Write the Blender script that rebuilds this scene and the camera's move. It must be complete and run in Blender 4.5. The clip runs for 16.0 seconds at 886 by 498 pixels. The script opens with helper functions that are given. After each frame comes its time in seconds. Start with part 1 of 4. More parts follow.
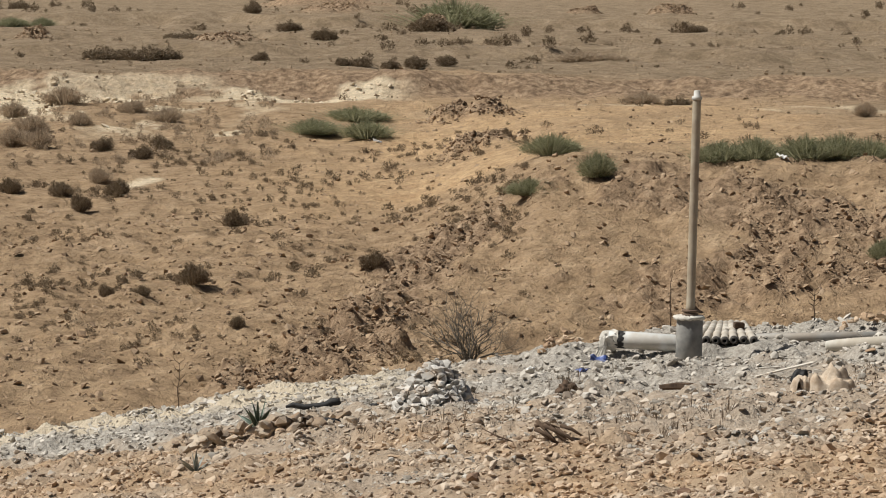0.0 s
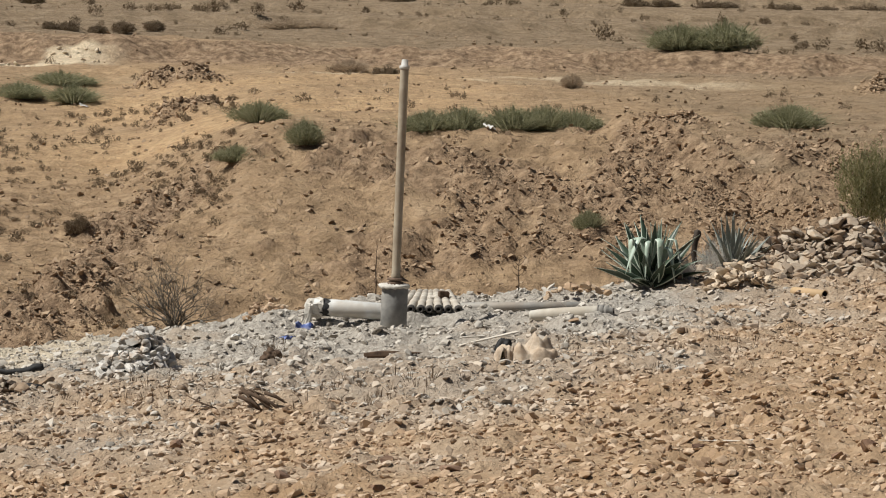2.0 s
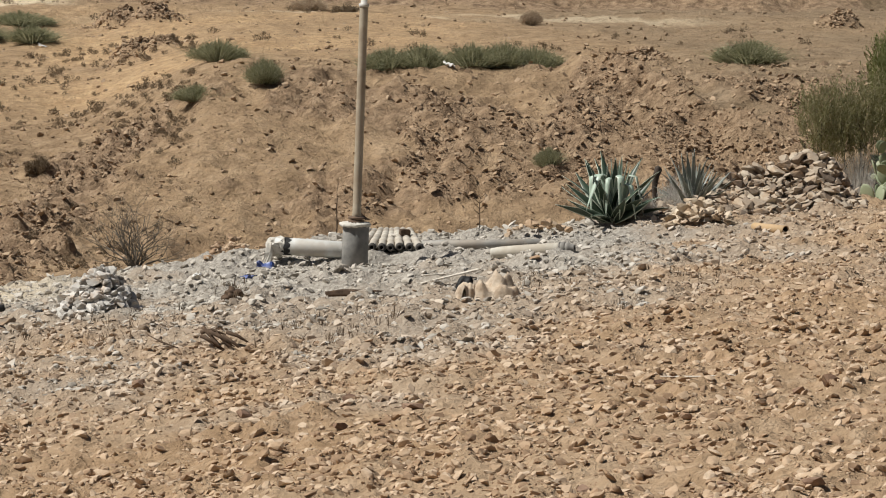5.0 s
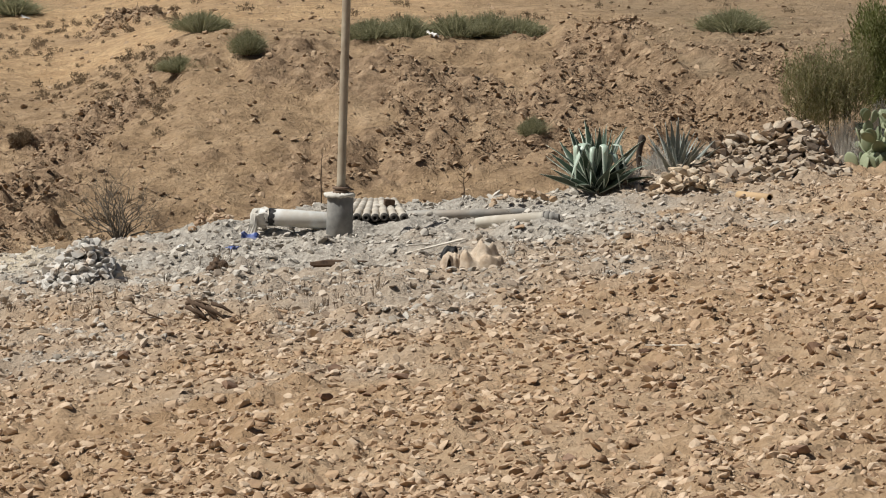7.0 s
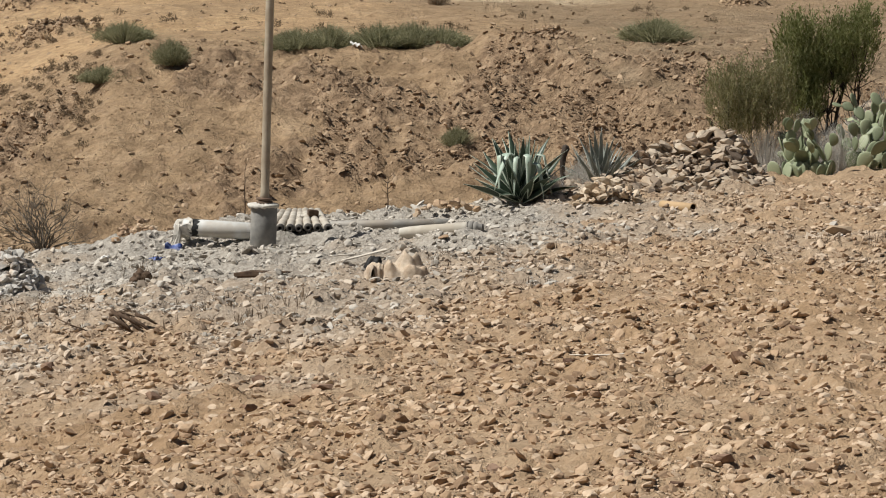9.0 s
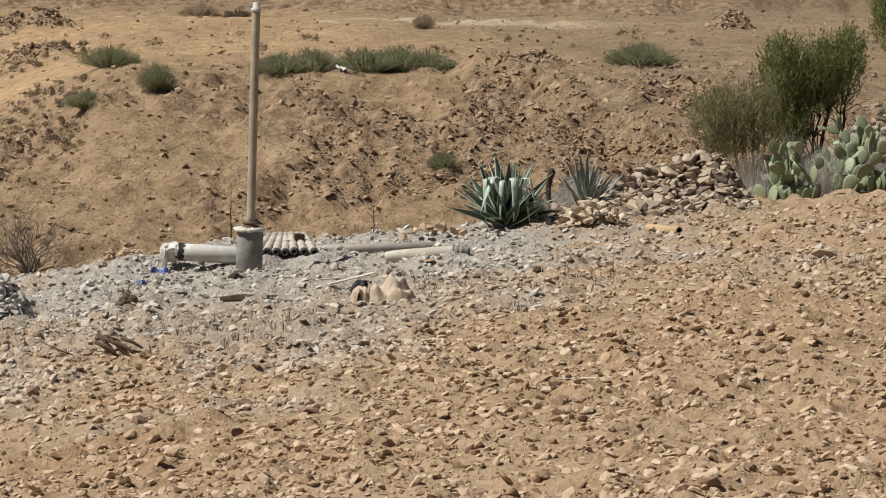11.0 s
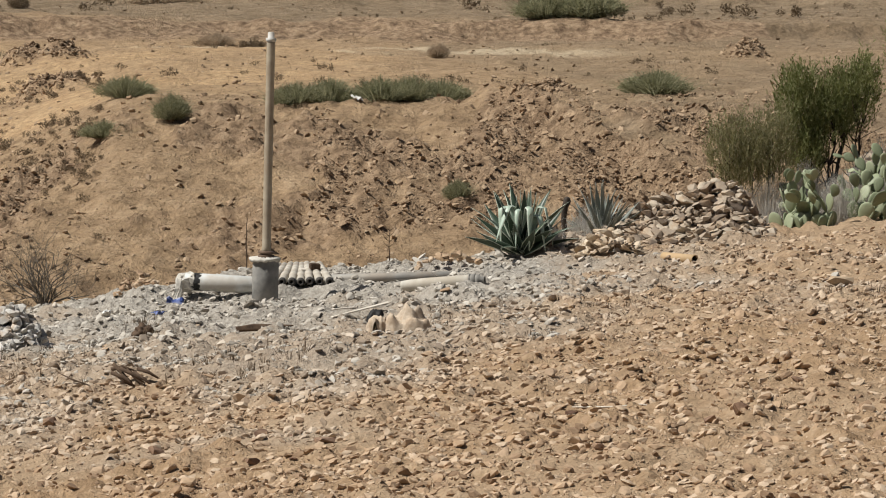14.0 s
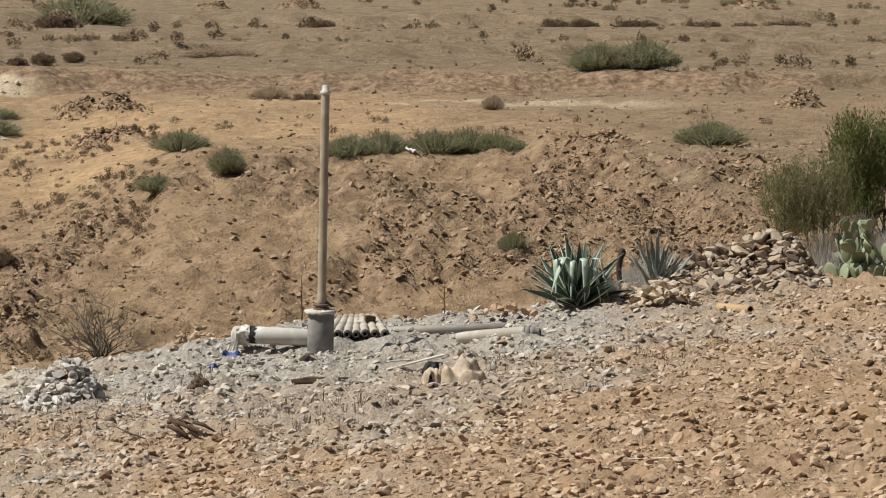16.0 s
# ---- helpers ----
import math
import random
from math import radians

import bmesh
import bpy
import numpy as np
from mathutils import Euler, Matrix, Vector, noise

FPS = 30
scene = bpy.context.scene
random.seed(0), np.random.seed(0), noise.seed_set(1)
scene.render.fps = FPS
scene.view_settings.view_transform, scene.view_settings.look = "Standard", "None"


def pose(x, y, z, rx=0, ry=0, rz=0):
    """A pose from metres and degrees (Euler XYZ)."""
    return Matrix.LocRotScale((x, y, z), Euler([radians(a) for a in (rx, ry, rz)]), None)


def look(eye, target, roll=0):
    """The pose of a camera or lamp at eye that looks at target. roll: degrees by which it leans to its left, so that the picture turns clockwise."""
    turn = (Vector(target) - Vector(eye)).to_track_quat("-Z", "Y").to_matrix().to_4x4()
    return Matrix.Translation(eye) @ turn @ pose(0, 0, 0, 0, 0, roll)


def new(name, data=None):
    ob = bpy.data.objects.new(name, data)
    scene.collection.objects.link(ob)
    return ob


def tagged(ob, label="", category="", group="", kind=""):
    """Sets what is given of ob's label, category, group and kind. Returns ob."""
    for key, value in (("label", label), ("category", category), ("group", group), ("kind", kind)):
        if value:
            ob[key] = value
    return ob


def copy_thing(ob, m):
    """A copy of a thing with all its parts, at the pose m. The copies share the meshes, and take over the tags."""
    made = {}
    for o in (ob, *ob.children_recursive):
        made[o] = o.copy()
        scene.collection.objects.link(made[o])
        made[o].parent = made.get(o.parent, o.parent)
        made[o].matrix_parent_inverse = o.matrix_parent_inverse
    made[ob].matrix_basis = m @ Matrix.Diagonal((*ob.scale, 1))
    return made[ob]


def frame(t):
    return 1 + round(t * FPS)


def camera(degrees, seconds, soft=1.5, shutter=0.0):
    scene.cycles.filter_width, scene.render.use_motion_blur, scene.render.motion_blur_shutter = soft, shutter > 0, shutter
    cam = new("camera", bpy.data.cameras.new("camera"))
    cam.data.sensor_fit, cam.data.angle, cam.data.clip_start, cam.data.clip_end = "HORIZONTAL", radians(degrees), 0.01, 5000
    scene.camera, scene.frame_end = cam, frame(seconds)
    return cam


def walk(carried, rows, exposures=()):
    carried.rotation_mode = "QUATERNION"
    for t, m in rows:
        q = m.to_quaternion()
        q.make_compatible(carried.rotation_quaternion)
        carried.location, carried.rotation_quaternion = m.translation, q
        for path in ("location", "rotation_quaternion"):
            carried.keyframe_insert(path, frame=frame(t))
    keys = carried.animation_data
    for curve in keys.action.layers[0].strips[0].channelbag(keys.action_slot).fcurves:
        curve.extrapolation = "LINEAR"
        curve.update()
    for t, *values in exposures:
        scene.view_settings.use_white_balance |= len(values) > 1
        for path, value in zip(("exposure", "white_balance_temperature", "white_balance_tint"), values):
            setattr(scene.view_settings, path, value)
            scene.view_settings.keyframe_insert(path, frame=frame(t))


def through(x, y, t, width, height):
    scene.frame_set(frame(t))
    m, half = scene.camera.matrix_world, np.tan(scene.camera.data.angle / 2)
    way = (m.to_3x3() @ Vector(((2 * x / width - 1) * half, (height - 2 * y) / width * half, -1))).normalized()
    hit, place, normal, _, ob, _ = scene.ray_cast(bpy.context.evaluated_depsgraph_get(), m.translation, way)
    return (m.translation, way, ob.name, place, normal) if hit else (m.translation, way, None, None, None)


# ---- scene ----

# ---- camera and its walk: it stands on one spot and turns ----
cam = camera(14.0, 16.0, soft=1.05)
EYE = (0.0, 0.0, 3.52)
TURNS = [  # seconds, heading to the right, tilt, lean
    (0.0, -3.916, -3.653, 0.32), (0.5, -1.853, -3.656, 0.88), (1.0, -0.567, -3.648, 1.14), (1.5, 0.327, -4.036, 1.29),
    (2.0, 0.767, -4.104, 1.27), (2.5, 1.011, -4.289, 1.22), (3.0, 1.166, -4.808, 1.14), (3.5, 1.211, -5.034, 1.1),
    (4.0, 1.327, -5.119, 1.08), (6.5, 1.519, -5.001, 0.69), (7.0, 1.66, -5.551, 0.66), (7.5, 1.894, -5.638, 0.70),
    (8.0, 2.154, -5.598, 0.67), (8.5, 2.544, -5.53, 0.66), (8.7, 2.76, -5.47, 0.64), (11.0, 3.089, -4.998, 0.55),
    (11.5, 3.13, -4.998, 0.58), (12.0, 3.172, -4.889, 0.58), (12.5, 3.172, -4.84, 0.53), (13.0, 3.266, -4.74, 0.46),
    (13.5, 3.188, -4.573, 0.39), (14.0, 2.837, -4.538, 0.32), (14.5, 2.481, -4.451, 0.23), (15.0, 2.197, -4.34, 0.13),
    (15.5, 1.944, -4.201, 0.08), (16.0, 1.958, -3.715, 0.0)]


def aim(turn, tilt, lean):
    a, e = radians(turn), radians(tilt)
    way = Vector((math.sin(a) * math.cos(e), math.cos(a) * math.cos(e), math.sin(e)))
    return look(EYE, Vector(EYE) + 10 * way, lean)


walk(cam, [(t, aim(a, e, r)) for t, a, e, r in TURNS])

# ---- light ----
SUN = Vector((-0.57, -0.09, 0.81)).normalized()
world = bpy.data.worlds.new("sky")
scene.world = world
world.use_nodes = True
wn = world.node_tree.nodes
sky = wn.new("ShaderNodeTexSky")
sky.sky_type, sky.sun_disc = "NISHITA", False
sky.sun_elevation, sky.sun_rotation = math.asin(SUN.z), math.atan2(SUN.x, SUN.y)
sky.dust_density = 2.0
world.node_tree.links.new(sky.outputs[0], wn["Background"].inputs["Color"])
wn["Background"].inputs["Strength"].default_value = 0.030
lamp = bpy.data.lights.new("sun", "SUN")
lamp.energy, lamp.angle, lamp.color = 5.0, radians(0.5), (1.0, 0.975, 0.915)
new("sun", lamp).matrix_world = look(SUN * 50, (0, 0, 0))
scene.view_settings.exposure = 0.13


# ---- materials ----
class Mat:
    """Short hand for a node material."""

    def __init__(self, name, rough=0.9, metal=0.0, spec=0.3):
        self.m = bpy.data.materials.new(name)
        self.m.use_nodes = True
        self.t = self.m.node_tree
        self.b = self.t.nodes["Principled BSDF"]
        self.b.inputs["Roughness"].default_value = rough
        self.b.inputs["Metallic"].default_value = metal
        self.b.inputs["Specular IOR Level"].default_value = spec

    def node(self, kind, **sockets):
        n = self.t.nodes.new(kind)
        for k, v in sockets.items():
            self.put(n.inputs[k.replace("_", " ")], v)
        return n

    def put(self, socket, v):
        if hasattr(v, "is_output"):
            self.t.links.new(v, socket)
        else:
            socket.default_value = v

    def where(self):
        return self.node("ShaderNodeTexCoord").outputs["Object"]

    def place(self):
        return self.node("ShaderNodeNewGeometry").outputs["Position"]

    def noise(self, scale, detail=4.0, at=None, rough=0.55):
        n = self.node("ShaderNodeTexNoise", Scale=scale, Detail=detail, Roughness=rough)
        self.put(n.inputs["Vector"], at if at is not None else self.where())
        return n.outputs["Fac"]

    def ramp(self, fac, *stops):
        n = self.node("ShaderNodeValToRGB", Fac=fac)
        e = n.color_ramp.elements
        while len(e) < len(stops):
            e.new(0.5)
        for q, (p, c) in zip(e, stops):
            q.position, q.color = p, (*c, 1) if len(c) == 3 else c
        return n.outputs["Color"]

    def mix(self, fac, a, b, blend="MIX"):
        n = self.t.nodes.new("ShaderNodeMix")
        n.data_type, n.blend_type = "RGBA", blend
        self.put(n.inputs[0], fac)
        self.put(n.inputs[6], a if hasattr(a, "is_output") or len(a) == 4 else (*a, 1))
        self.put(n.inputs[7], b if hasattr(b, "is_output") or len(b) == 4 else (*b, 1))
        return n.outputs[2]

    def math(self, op, a, b=0.0):
        n = self.t.nodes.new("ShaderNodeMath")
        n.operation = op
        self.put(n.inputs[0], a)
        self.put(n.inputs[1], b)
        return n.outputs[0]

    def attr(self, name):
        n = self.t.nodes.new("ShaderNodeAttribute")
        n.attribute_name = name
        return n.outputs["Fac"]

    def bump(self, height, depth, strength=1.0):
        n = self.node("ShaderNodeBump", Height=height, Distance=depth, Strength=strength)
        self.put(self.b.inputs["Normal"], n.outputs["Normal"])

    def colour(self, c):
        self.put(self.b.inputs["Base Color"], c if hasattr(c, "is_output") or len(c) == 4 else (*c, 1))
        return self

    def vary(self, island):
        return self.node("ShaderNodeNewGeometry").outputs["Random Per Island"] if island else self.node("ShaderNodeObjectInfo").outputs["Random"]


def soil_material():
    m = Mat("dry_soil", 0.95, spec=0.15)
    p = m.place()
    big, mid, fine = m.noise(0.35, 5, p), m.noise(3.0, 5, p), m.noise(22.0, 5, p, 0.65)
    soil = m.ramp(m.noise(7.0, 6, p, 0.65), (0.30, (0.29, 0.192, 0.110)), (0.50, (0.42, 0.283, 0.168)), (0.72, (0.55, 0.405, 0.27)))
    soil = m.mix(m.ramp(big, (0.40, (0, 0, 0)), (0.62, (1, 1, 1))), soil, m.mix(0.45, soil, (0.50, 0.375, 0.255)))
    dust = m.ramp(fine, (0.28, (0.29, 0.260, 0.222)), (0.52, (0.45, 0.410, 0.355)), (0.75, (0.58, 0.535, 0.47)))
    pale = m.ramp(mid, (0.3, (0.64, 0.51, 0.345)), (0.7, (0.84, 0.72, 0.53)))
    straw = m.ramp(mid, (0.3, (0.43, 0.282, 0.156)), (0.7, (0.63, 0.445, 0.263)))
    red = m.ramp(m.noise(4.0, 6, p, 0.6), (0.33, (0.163, 0.108, 0.069)), (0.50, (0.32, 0.221, 0.141)), (0.68, (0.48, 0.350, 0.233)))
    far = m.ramp(m.noise(1.6, 6, p, 0.65), (0.32, (0.25, 0.170, 0.102)), (0.50, (0.385, 0.268, 0.162)), (0.70, (0.50, 0.362, 0.232)))
    upper = m.ramp(m.noise(1.1, 6, p, 0.65), (0.32, (0.178, 0.131, 0.083)), (0.50, (0.272, 0.203, 0.133)), (0.70, (0.352, 0.274, 0.19)))
    c = m.mix(m.attr("far"), soil, m.mix(m.attr("upper"), far, upper))
    c = m.mix(m.attr("rubble"), c, red)
    c = m.mix(m.attr("straw"), c, straw)
    c = m.mix(m.attr("dust"), c, dust)
    c = m.mix(m.attr("pale"), c, pale)
    specks = m.ramp(m.noise(5.5, 6, p, 0.75), (0.36, (0.70, 0.67, 0.63)), (0.47, (1.0, 1.0, 1.0)), (0.62, (1.25, 1.24, 1.2)))
    c = m.mix(m.attr("far"), c, m.mix(0.75, c, specks, "MULTIPLY"))
    c = m.mix(0.35, c, m.ramp(fine, (0.3, (0.62, 0.60, 0.58)), (0.7, (1.0, 1.0, 1.0))), "MULTIPLY")
    m.colour(c)
    near_grain = m.math("ADD", m.math("MULTIPLY", m.noise(9, 6, p, 0.7), 0.6), m.math("MULTIPLY", fine, 0.4))
    far_grain = m.math("MULTIPLY", m.math("MULTIPLY", m.noise(3.2, 6, p, 0.75), 1.7), m.attr("far"))
    m.bump(m.math("ADD", near_grain, far_grain), 0.11, 1.0)
    return m.m


def stone_material(name, dark, mid, light, island=False):
    m = Mat(name, 0.92, spec=0.2)
    r = m.vary(island)
    c = m.ramp(r, (0.0, dark), (0.35, mid), (0.75, light), (1.0, tuple(0.9 * a for a in mid)))
    p = m.place()
    g = m.noise(30, 5, p, 0.7)
    c = m.mix(0.45, c, m.ramp(g, (0.3, (0.5, 0.47, 0.44)), (0.65, (1, 1, 1))), "MULTIPLY")
    c = m.mix(m.math("MULTIPLY", m.ramp(m.noise(7, 3, p), (0.5, (0, 0, 0)), (0.65, (1, 1, 1))), 0.45), c, (0.43, 0.29, 0.175))
    if island:
        grey = m.ramp(r, (0.0, (0.25, 0.222, 0.185)), (0.4, (0.43, 0.39, 0.335)), (1.0, (0.57, 0.525, 0.46)))
        c = m.mix(m.attr("dust"), c, grey)
    m.colour(c)
    m.bump(g, 0.012, 0.8)
    return m.m


def plain_material(name, dark, light, scale=12.0, rough=0.8, metal=0.0, bump=0.003, dirt=None, dirt_amount=0.5, spec=0.3):
    m = Mat(name, rough, metal, spec)
    w = m.where()
    c = m.ramp(m.noise(scale, 5, w, 0.6), (0.3, dark), (0.7, light))
    if dirt:
        c = m.mix(m.math("MULTIPLY", m.ramp(m.noise(scale * 0.35, 4, w), (0.42, (0, 0, 0)), (0.62, (1, 1, 1))), dirt_amount), c, dirt)
    m.colour(c)
    m.bump(m.noise(scale * 5, 4, w), bump, 0.7)
    return m.m


def leaf_material(name, a, b, c, rough=0.6, through=0.45):
    m = Mat(name, rough, spec=0.25)
    m.colour(m.ramp(m.vary(True), (0.0, a), (0.5, b), (1.0, c)))
    col = m.b.inputs["Base Color"].links[0].from_socket
    glow = m.node("ShaderNodeBsdfTranslucent", Color=col)
    both = m.node("ShaderNodeMixShader", Fac=through)
    m.t.links.new(m.b.outputs[0], both.inputs[1])
    m.t.links.new(glow.outputs[0], both.inputs[2])
    m.t.links.new(both.outputs[0], m.t.nodes["Material Output"].inputs["Surface"])
    return m.m


SOIL = soil_material()
STONE_TAN = stone_material("tan_limestone", (0.25, 0.165, 0.105), (0.45, 0.315, 0.205), (0.59, 0.46, 0.335))
STONE_TAN_LOOSE = stone_material("tan_limestone_loose", (0.26, 0.172, 0.108), (0.45, 0.315, 0.203), (0.61, 0.475, 0.345), True)
STONE_GREY_LOOSE = stone_material("grey_gravel_loose", (0.25, 0.226, 0.192), (0.44, 0.405, 0.352), (0.57, 0.53, 0.47), True)
STONE_PILE = stone_material("piled_fieldstone", (0.12, 0.09, 0.07), (0.33, 0.264, 0.20), (0.54, 0.46, 0.362))
STONE_SAND = stone_material("pale_sandstone", (0.40, 0.305, 0.21), (0.52, 0.42, 0.305), (0.64, 0.545, 0.425))
STONE_PALE = stone_material("dusty_pale_stone", (0.28, 0.26, 0.23), (0.52, 0.495, 0.455), (0.66, 0.64, 0.60))
STONE_DARK = stone_material("dark_red_rock", (0.11, 0.065, 0.045), (0.19, 0.115, 0.08), (0.30, 0.20, 0.14))
CHALK = stone_material("pale_chalk_rock", (0.46, 0.36, 0.25), (0.62, 0.52, 0.38), (0.76, 0.67, 0.52), True)
CLOD = stone_material("red_earth_clod", (0.165, 0.112, 0.072), (0.31, 0.22, 0.142), (0.44, 0.327, 0.22), True)
STEEL = plain_material("dusty_casing_steel", (0.13, 0.127, 0.12), (0.27, 0.262, 0.245), 7, 0.85, 0.0, 0.003, (0.36, 0.335, 0.295), 0.5)
POLE_PAINT = plain_material("weathered_pole", (0.30, 0.255, 0.19), (0.45, 0.39, 0.30), 7, 0.65, 0.0, 0.002, (0.26, 0.19, 0.13), 0.5)
CEMENT = plain_material("crumbly_cement", (0.42, 0.39, 0.34), (0.62, 0.59, 0.53), 14, 0.95, 0, 0.01)
PVC = plain_material("dusty_white_plastic", (0.46, 0.48, 0.47), (0.64, 0.66, 0.65), 9, 0.6, 0, 0.002, (0.42, 0.37, 0.31), 0.75)
ROD = plain_material("dusty_drill_rod", (0.38, 0.345, 0.29), (0.56, 0.52, 0.45), 11, 0.8, 0.0, 0.003, (0.30, 0.24, 0.18), 0.6)
THREAD = plain_material("greasy_thread_steel", (0.04, 0.036, 0.032), (0.10, 0.09, 0.08), 20, 0.6, 0.4, 0.003)
GREY_PIPE = plain_material("grey_pipe_steel", (0.24, 0.23, 0.21), (0.37, 0.355, 0.325), 9, 0.65, 0.15, 0.002, (0.33, 0.27, 0.21), 0.6)
HAMMER = plain_material("chalky_hammer_steel", (0.46, 0.44, 0.385), (0.62, 0.59, 0.52), 9, 0.75, 0.0, 0.002, (0.36, 0.29, 0.21), 0.6)
RUST = plain_material("rusty_steel", (0.10, 0.07, 0.05), (0.20, 0.135, 0.095), 16, 0.85, 0.1, 0.003)
# near-black colour that paints the shade inside open pipe ends
BORE_SHADE = plain_material("bore_shade", (0.02, 0.016, 0.013), (0.05, 0.04, 0.03), 10, 0.95)
OCHRE_PIPE = plain_material("ochre_clay_pipe", (0.40, 0.275, 0.145), (0.50, 0.36, 0.205), 12, 0.75, 0, 0.002, (0.42, 0.28, 0.17), 0.4)
SACKING = plain_material("beige_sackcloth", (0.38, 0.30, 0.225), (0.56, 0.47, 0.365), 30, 0.95, 0, 0.006, (0.36, 0.25, 0.16), 0.5)
# black rubber and char; also colours in the shade under the pipe's crust
BLACK_RUBBER_AND_SHADE = plain_material("black_rubber_and_shade", (0.012, 0.012, 0.013), (0.035, 0.034, 0.033), 18, 0.7, 0, 0.004)
BLUE_PLASTIC = plain_material("blue_plastic", (0.03, 0.055, 0.20), (0.10, 0.15, 0.36), 16, 0.4, 0, 0.003, (0.42, 0.40, 0.40), 0.6)
WHITE_SCRAP = plain_material("white_scrap", (0.62, 0.60, 0.56), (0.78, 0.77, 0.74), 10, 0.6)
SLAT_WOOD = plain_material("bleached_wood", (0.52, 0.46, 0.38), (0.70, 0.65, 0.57), 20, 0.8, 0, 0.002)
DEAD_WOOD = plain_material("dead_brown_wood", (0.05, 0.032, 0.021), (0.13, 0.085, 0.055), 25, 0.9, 0, 0.004)
GREY_TWIG = plain_material("grey_twig", (0.08, 0.066, 0.05), (0.17, 0.142, 0.11), 25, 0.9, 0, 0.003)
BARK = plain_material("dark_bark", (0.035, 0.026, 0.02), (0.09, 0.07, 0.055), 18, 0.9, 0, 0.006)
LEAF_GREEN = leaf_material("olive_green_leaf", (0.105, 0.120, 0.035), (0.19, 0.205, 0.075), (0.31, 0.315, 0.15))
LEAF_OLIVE = leaf_material("dull_olive_leaf", (0.16, 0.155, 0.065), (0.25, 0.238, 0.118), (0.36, 0.325, 0.195))
LEAF_FAR = leaf_material("grey_green_leaf", (0.18, 0.18, 0.095), (0.27, 0.265, 0.152), (0.365, 0.348, 0.222))
LEAF_GREY = leaf_material("silver_grey_leaf", (0.50, 0.47, 0.425), (0.63, 0.60, 0.55), (0.74, 0.71, 0.66))
LEAF_DRY = leaf_material("dry_tan_leaf", (0.28, 0.21, 0.14), (0.40, 0.31, 0.215), (0.52, 0.415, 0.30))
LEAF_BROWN = leaf_material("dry_brown_leaf", (0.12, 0.085, 0.05), (0.195, 0.142, 0.088), (0.29, 0.222, 0.148), through=0.3)
STRAW = leaf_material("dry_grass_blade", (0.08, 0.056, 0.036), (0.16, 0.115, 0.075), (0.32, 0.245, 0.17), through=0.25)


def pad_material():
    m = Mat("prickly_pear_skin", 0.55, spec=0.3)
    r = m.vary(False)
    w = m.where()
    c = m.ramp(r, (0.0, (0.11, 0.14, 0.075)), (0.6, (0.21, 0.25, 0.145)), (1.0, (0.32, 0.35, 0.225)))
    spots = m.node("ShaderNodeTexVoronoi", Scale=26.0)
    m.put(spots.inputs["Vector"], w)
    c = m.mix(m.ramp(spots.outputs["Distance"], (0.10, (0.7, 0.7, 0.7)), (0.2, (0, 0, 0))), c, (0.42, 0.40, 0.28))
    m.colour(m.mix(m.math("MULTIPLY", m.noise(9, 4, w), 0.35), c, (0.33, 0.33, 0.24)))
    return m.m


def agave_material(name, green, cream):
    m = Mat(name, 0.42, spec=0.4)
    e = m.ramp(m.math("ADD", m.attr("edge"), m.math("MULTIPLY", m.noise(18, 3), 0.12)), (0.76, (0, 0, 0)), (0.88, (1, 1, 1)))
    c = m.mix(m.noise(14, 4), green, tuple(1.5 * g for g in green))
    m.colour(m.mix(e, c, cream))
    return m.m


PAD = pad_material()
AGAVE = agave_material("variegated_agave_leaf", (0.036, 0.056, 0.036), (0.52, 0.57, 0.47))
# pale leaf undersides, brightened further by a sun glint put into the colour
AGAVE_BACK_GLINT = agave_material("pale_glint_agave_leaf", (0.30, 0.37, 0.30), (0.66, 0.70, 0.60))
AGAVE_GREY = agave_material("blue_grey_agave_leaf", (0.15, 0.165, 0.145), (0.40, 0.41, 0.36))


# ---- the land ----
rng = np.random.default_rng(7)
LATTICE = rng.random((256, 256))


def sstep(a, b, v):
    u = np.clip((v - a) / (b - a), 0, 1)
    return u * u * (3 - 2 * u)


def vnoise(x, y, size, off=0):
    """Smooth noise from 0 to 1, with lumps of that size."""
    u, v = x / size + 17.3 * off + 1000, y / size + 9.1 * off + 1000
    i, j = np.floor(u).astype(int), np.floor(v).astype(int)
    a, b = u - i, v - j
    a, b = a * a * (3 - 2 * a), b * b * (3 - 2 * b)
    g = lambda p, q: LATTICE[p % 256, q % 256]
    return (g(i, j) * (1 - a) + g(i + 1, j) * a) * (1 - b) + (g(i, j + 1) * (1 - a) + g(i + 1, j + 1) * a) * b


def fbm(x, y, size, off=0, octaves=4):
    s, w = 0.0, 1.0
    for k in range(octaves):
        s, w = s + w * (vnoise(x, y, size / 2.03 ** k, off + 3 * k) - 0.5), w * 0.55
    return s


def land(x, y):
    """Height of the land, without its fine relief."""
    xc = np.clip(x, -14, 11)
    near = 0.115 * xc - 0.005 * xc * xc + 2.0 * (1 - sstep(0, 22, y))
    edge = 39.5 + 0.03 * np.clip(x, -12, 12) + 0.07 * np.clip(x - 3, 0, 7) ** 2
    past = np.maximum(0, y - edge)
    near = near - (0.42 - 0.3 * sstep(3, 7, x)) * past * sstep(0, 2.5, past)
    side = x / np.maximum(y, 20)
    steep = sstep(-0.085, -0.03, side)
    bank = -3.0 + 3.4 * sstep(66, 81, y)
    gentle = -3.0 + 4.2 * np.clip((y - 60) / 52, 0, 1)
    field = 0.022 * np.maximum(0, y - 81)
    lean = gentle + 0.022 * np.maximum(0, y - 112)
    far = steep * (bank + field) + (1 - steep) * lean
    near = near + 1.25 * np.exp(-((x - 8.6) / 1.7) ** 2 - ((y - 45.6) / 2.2) ** 2)
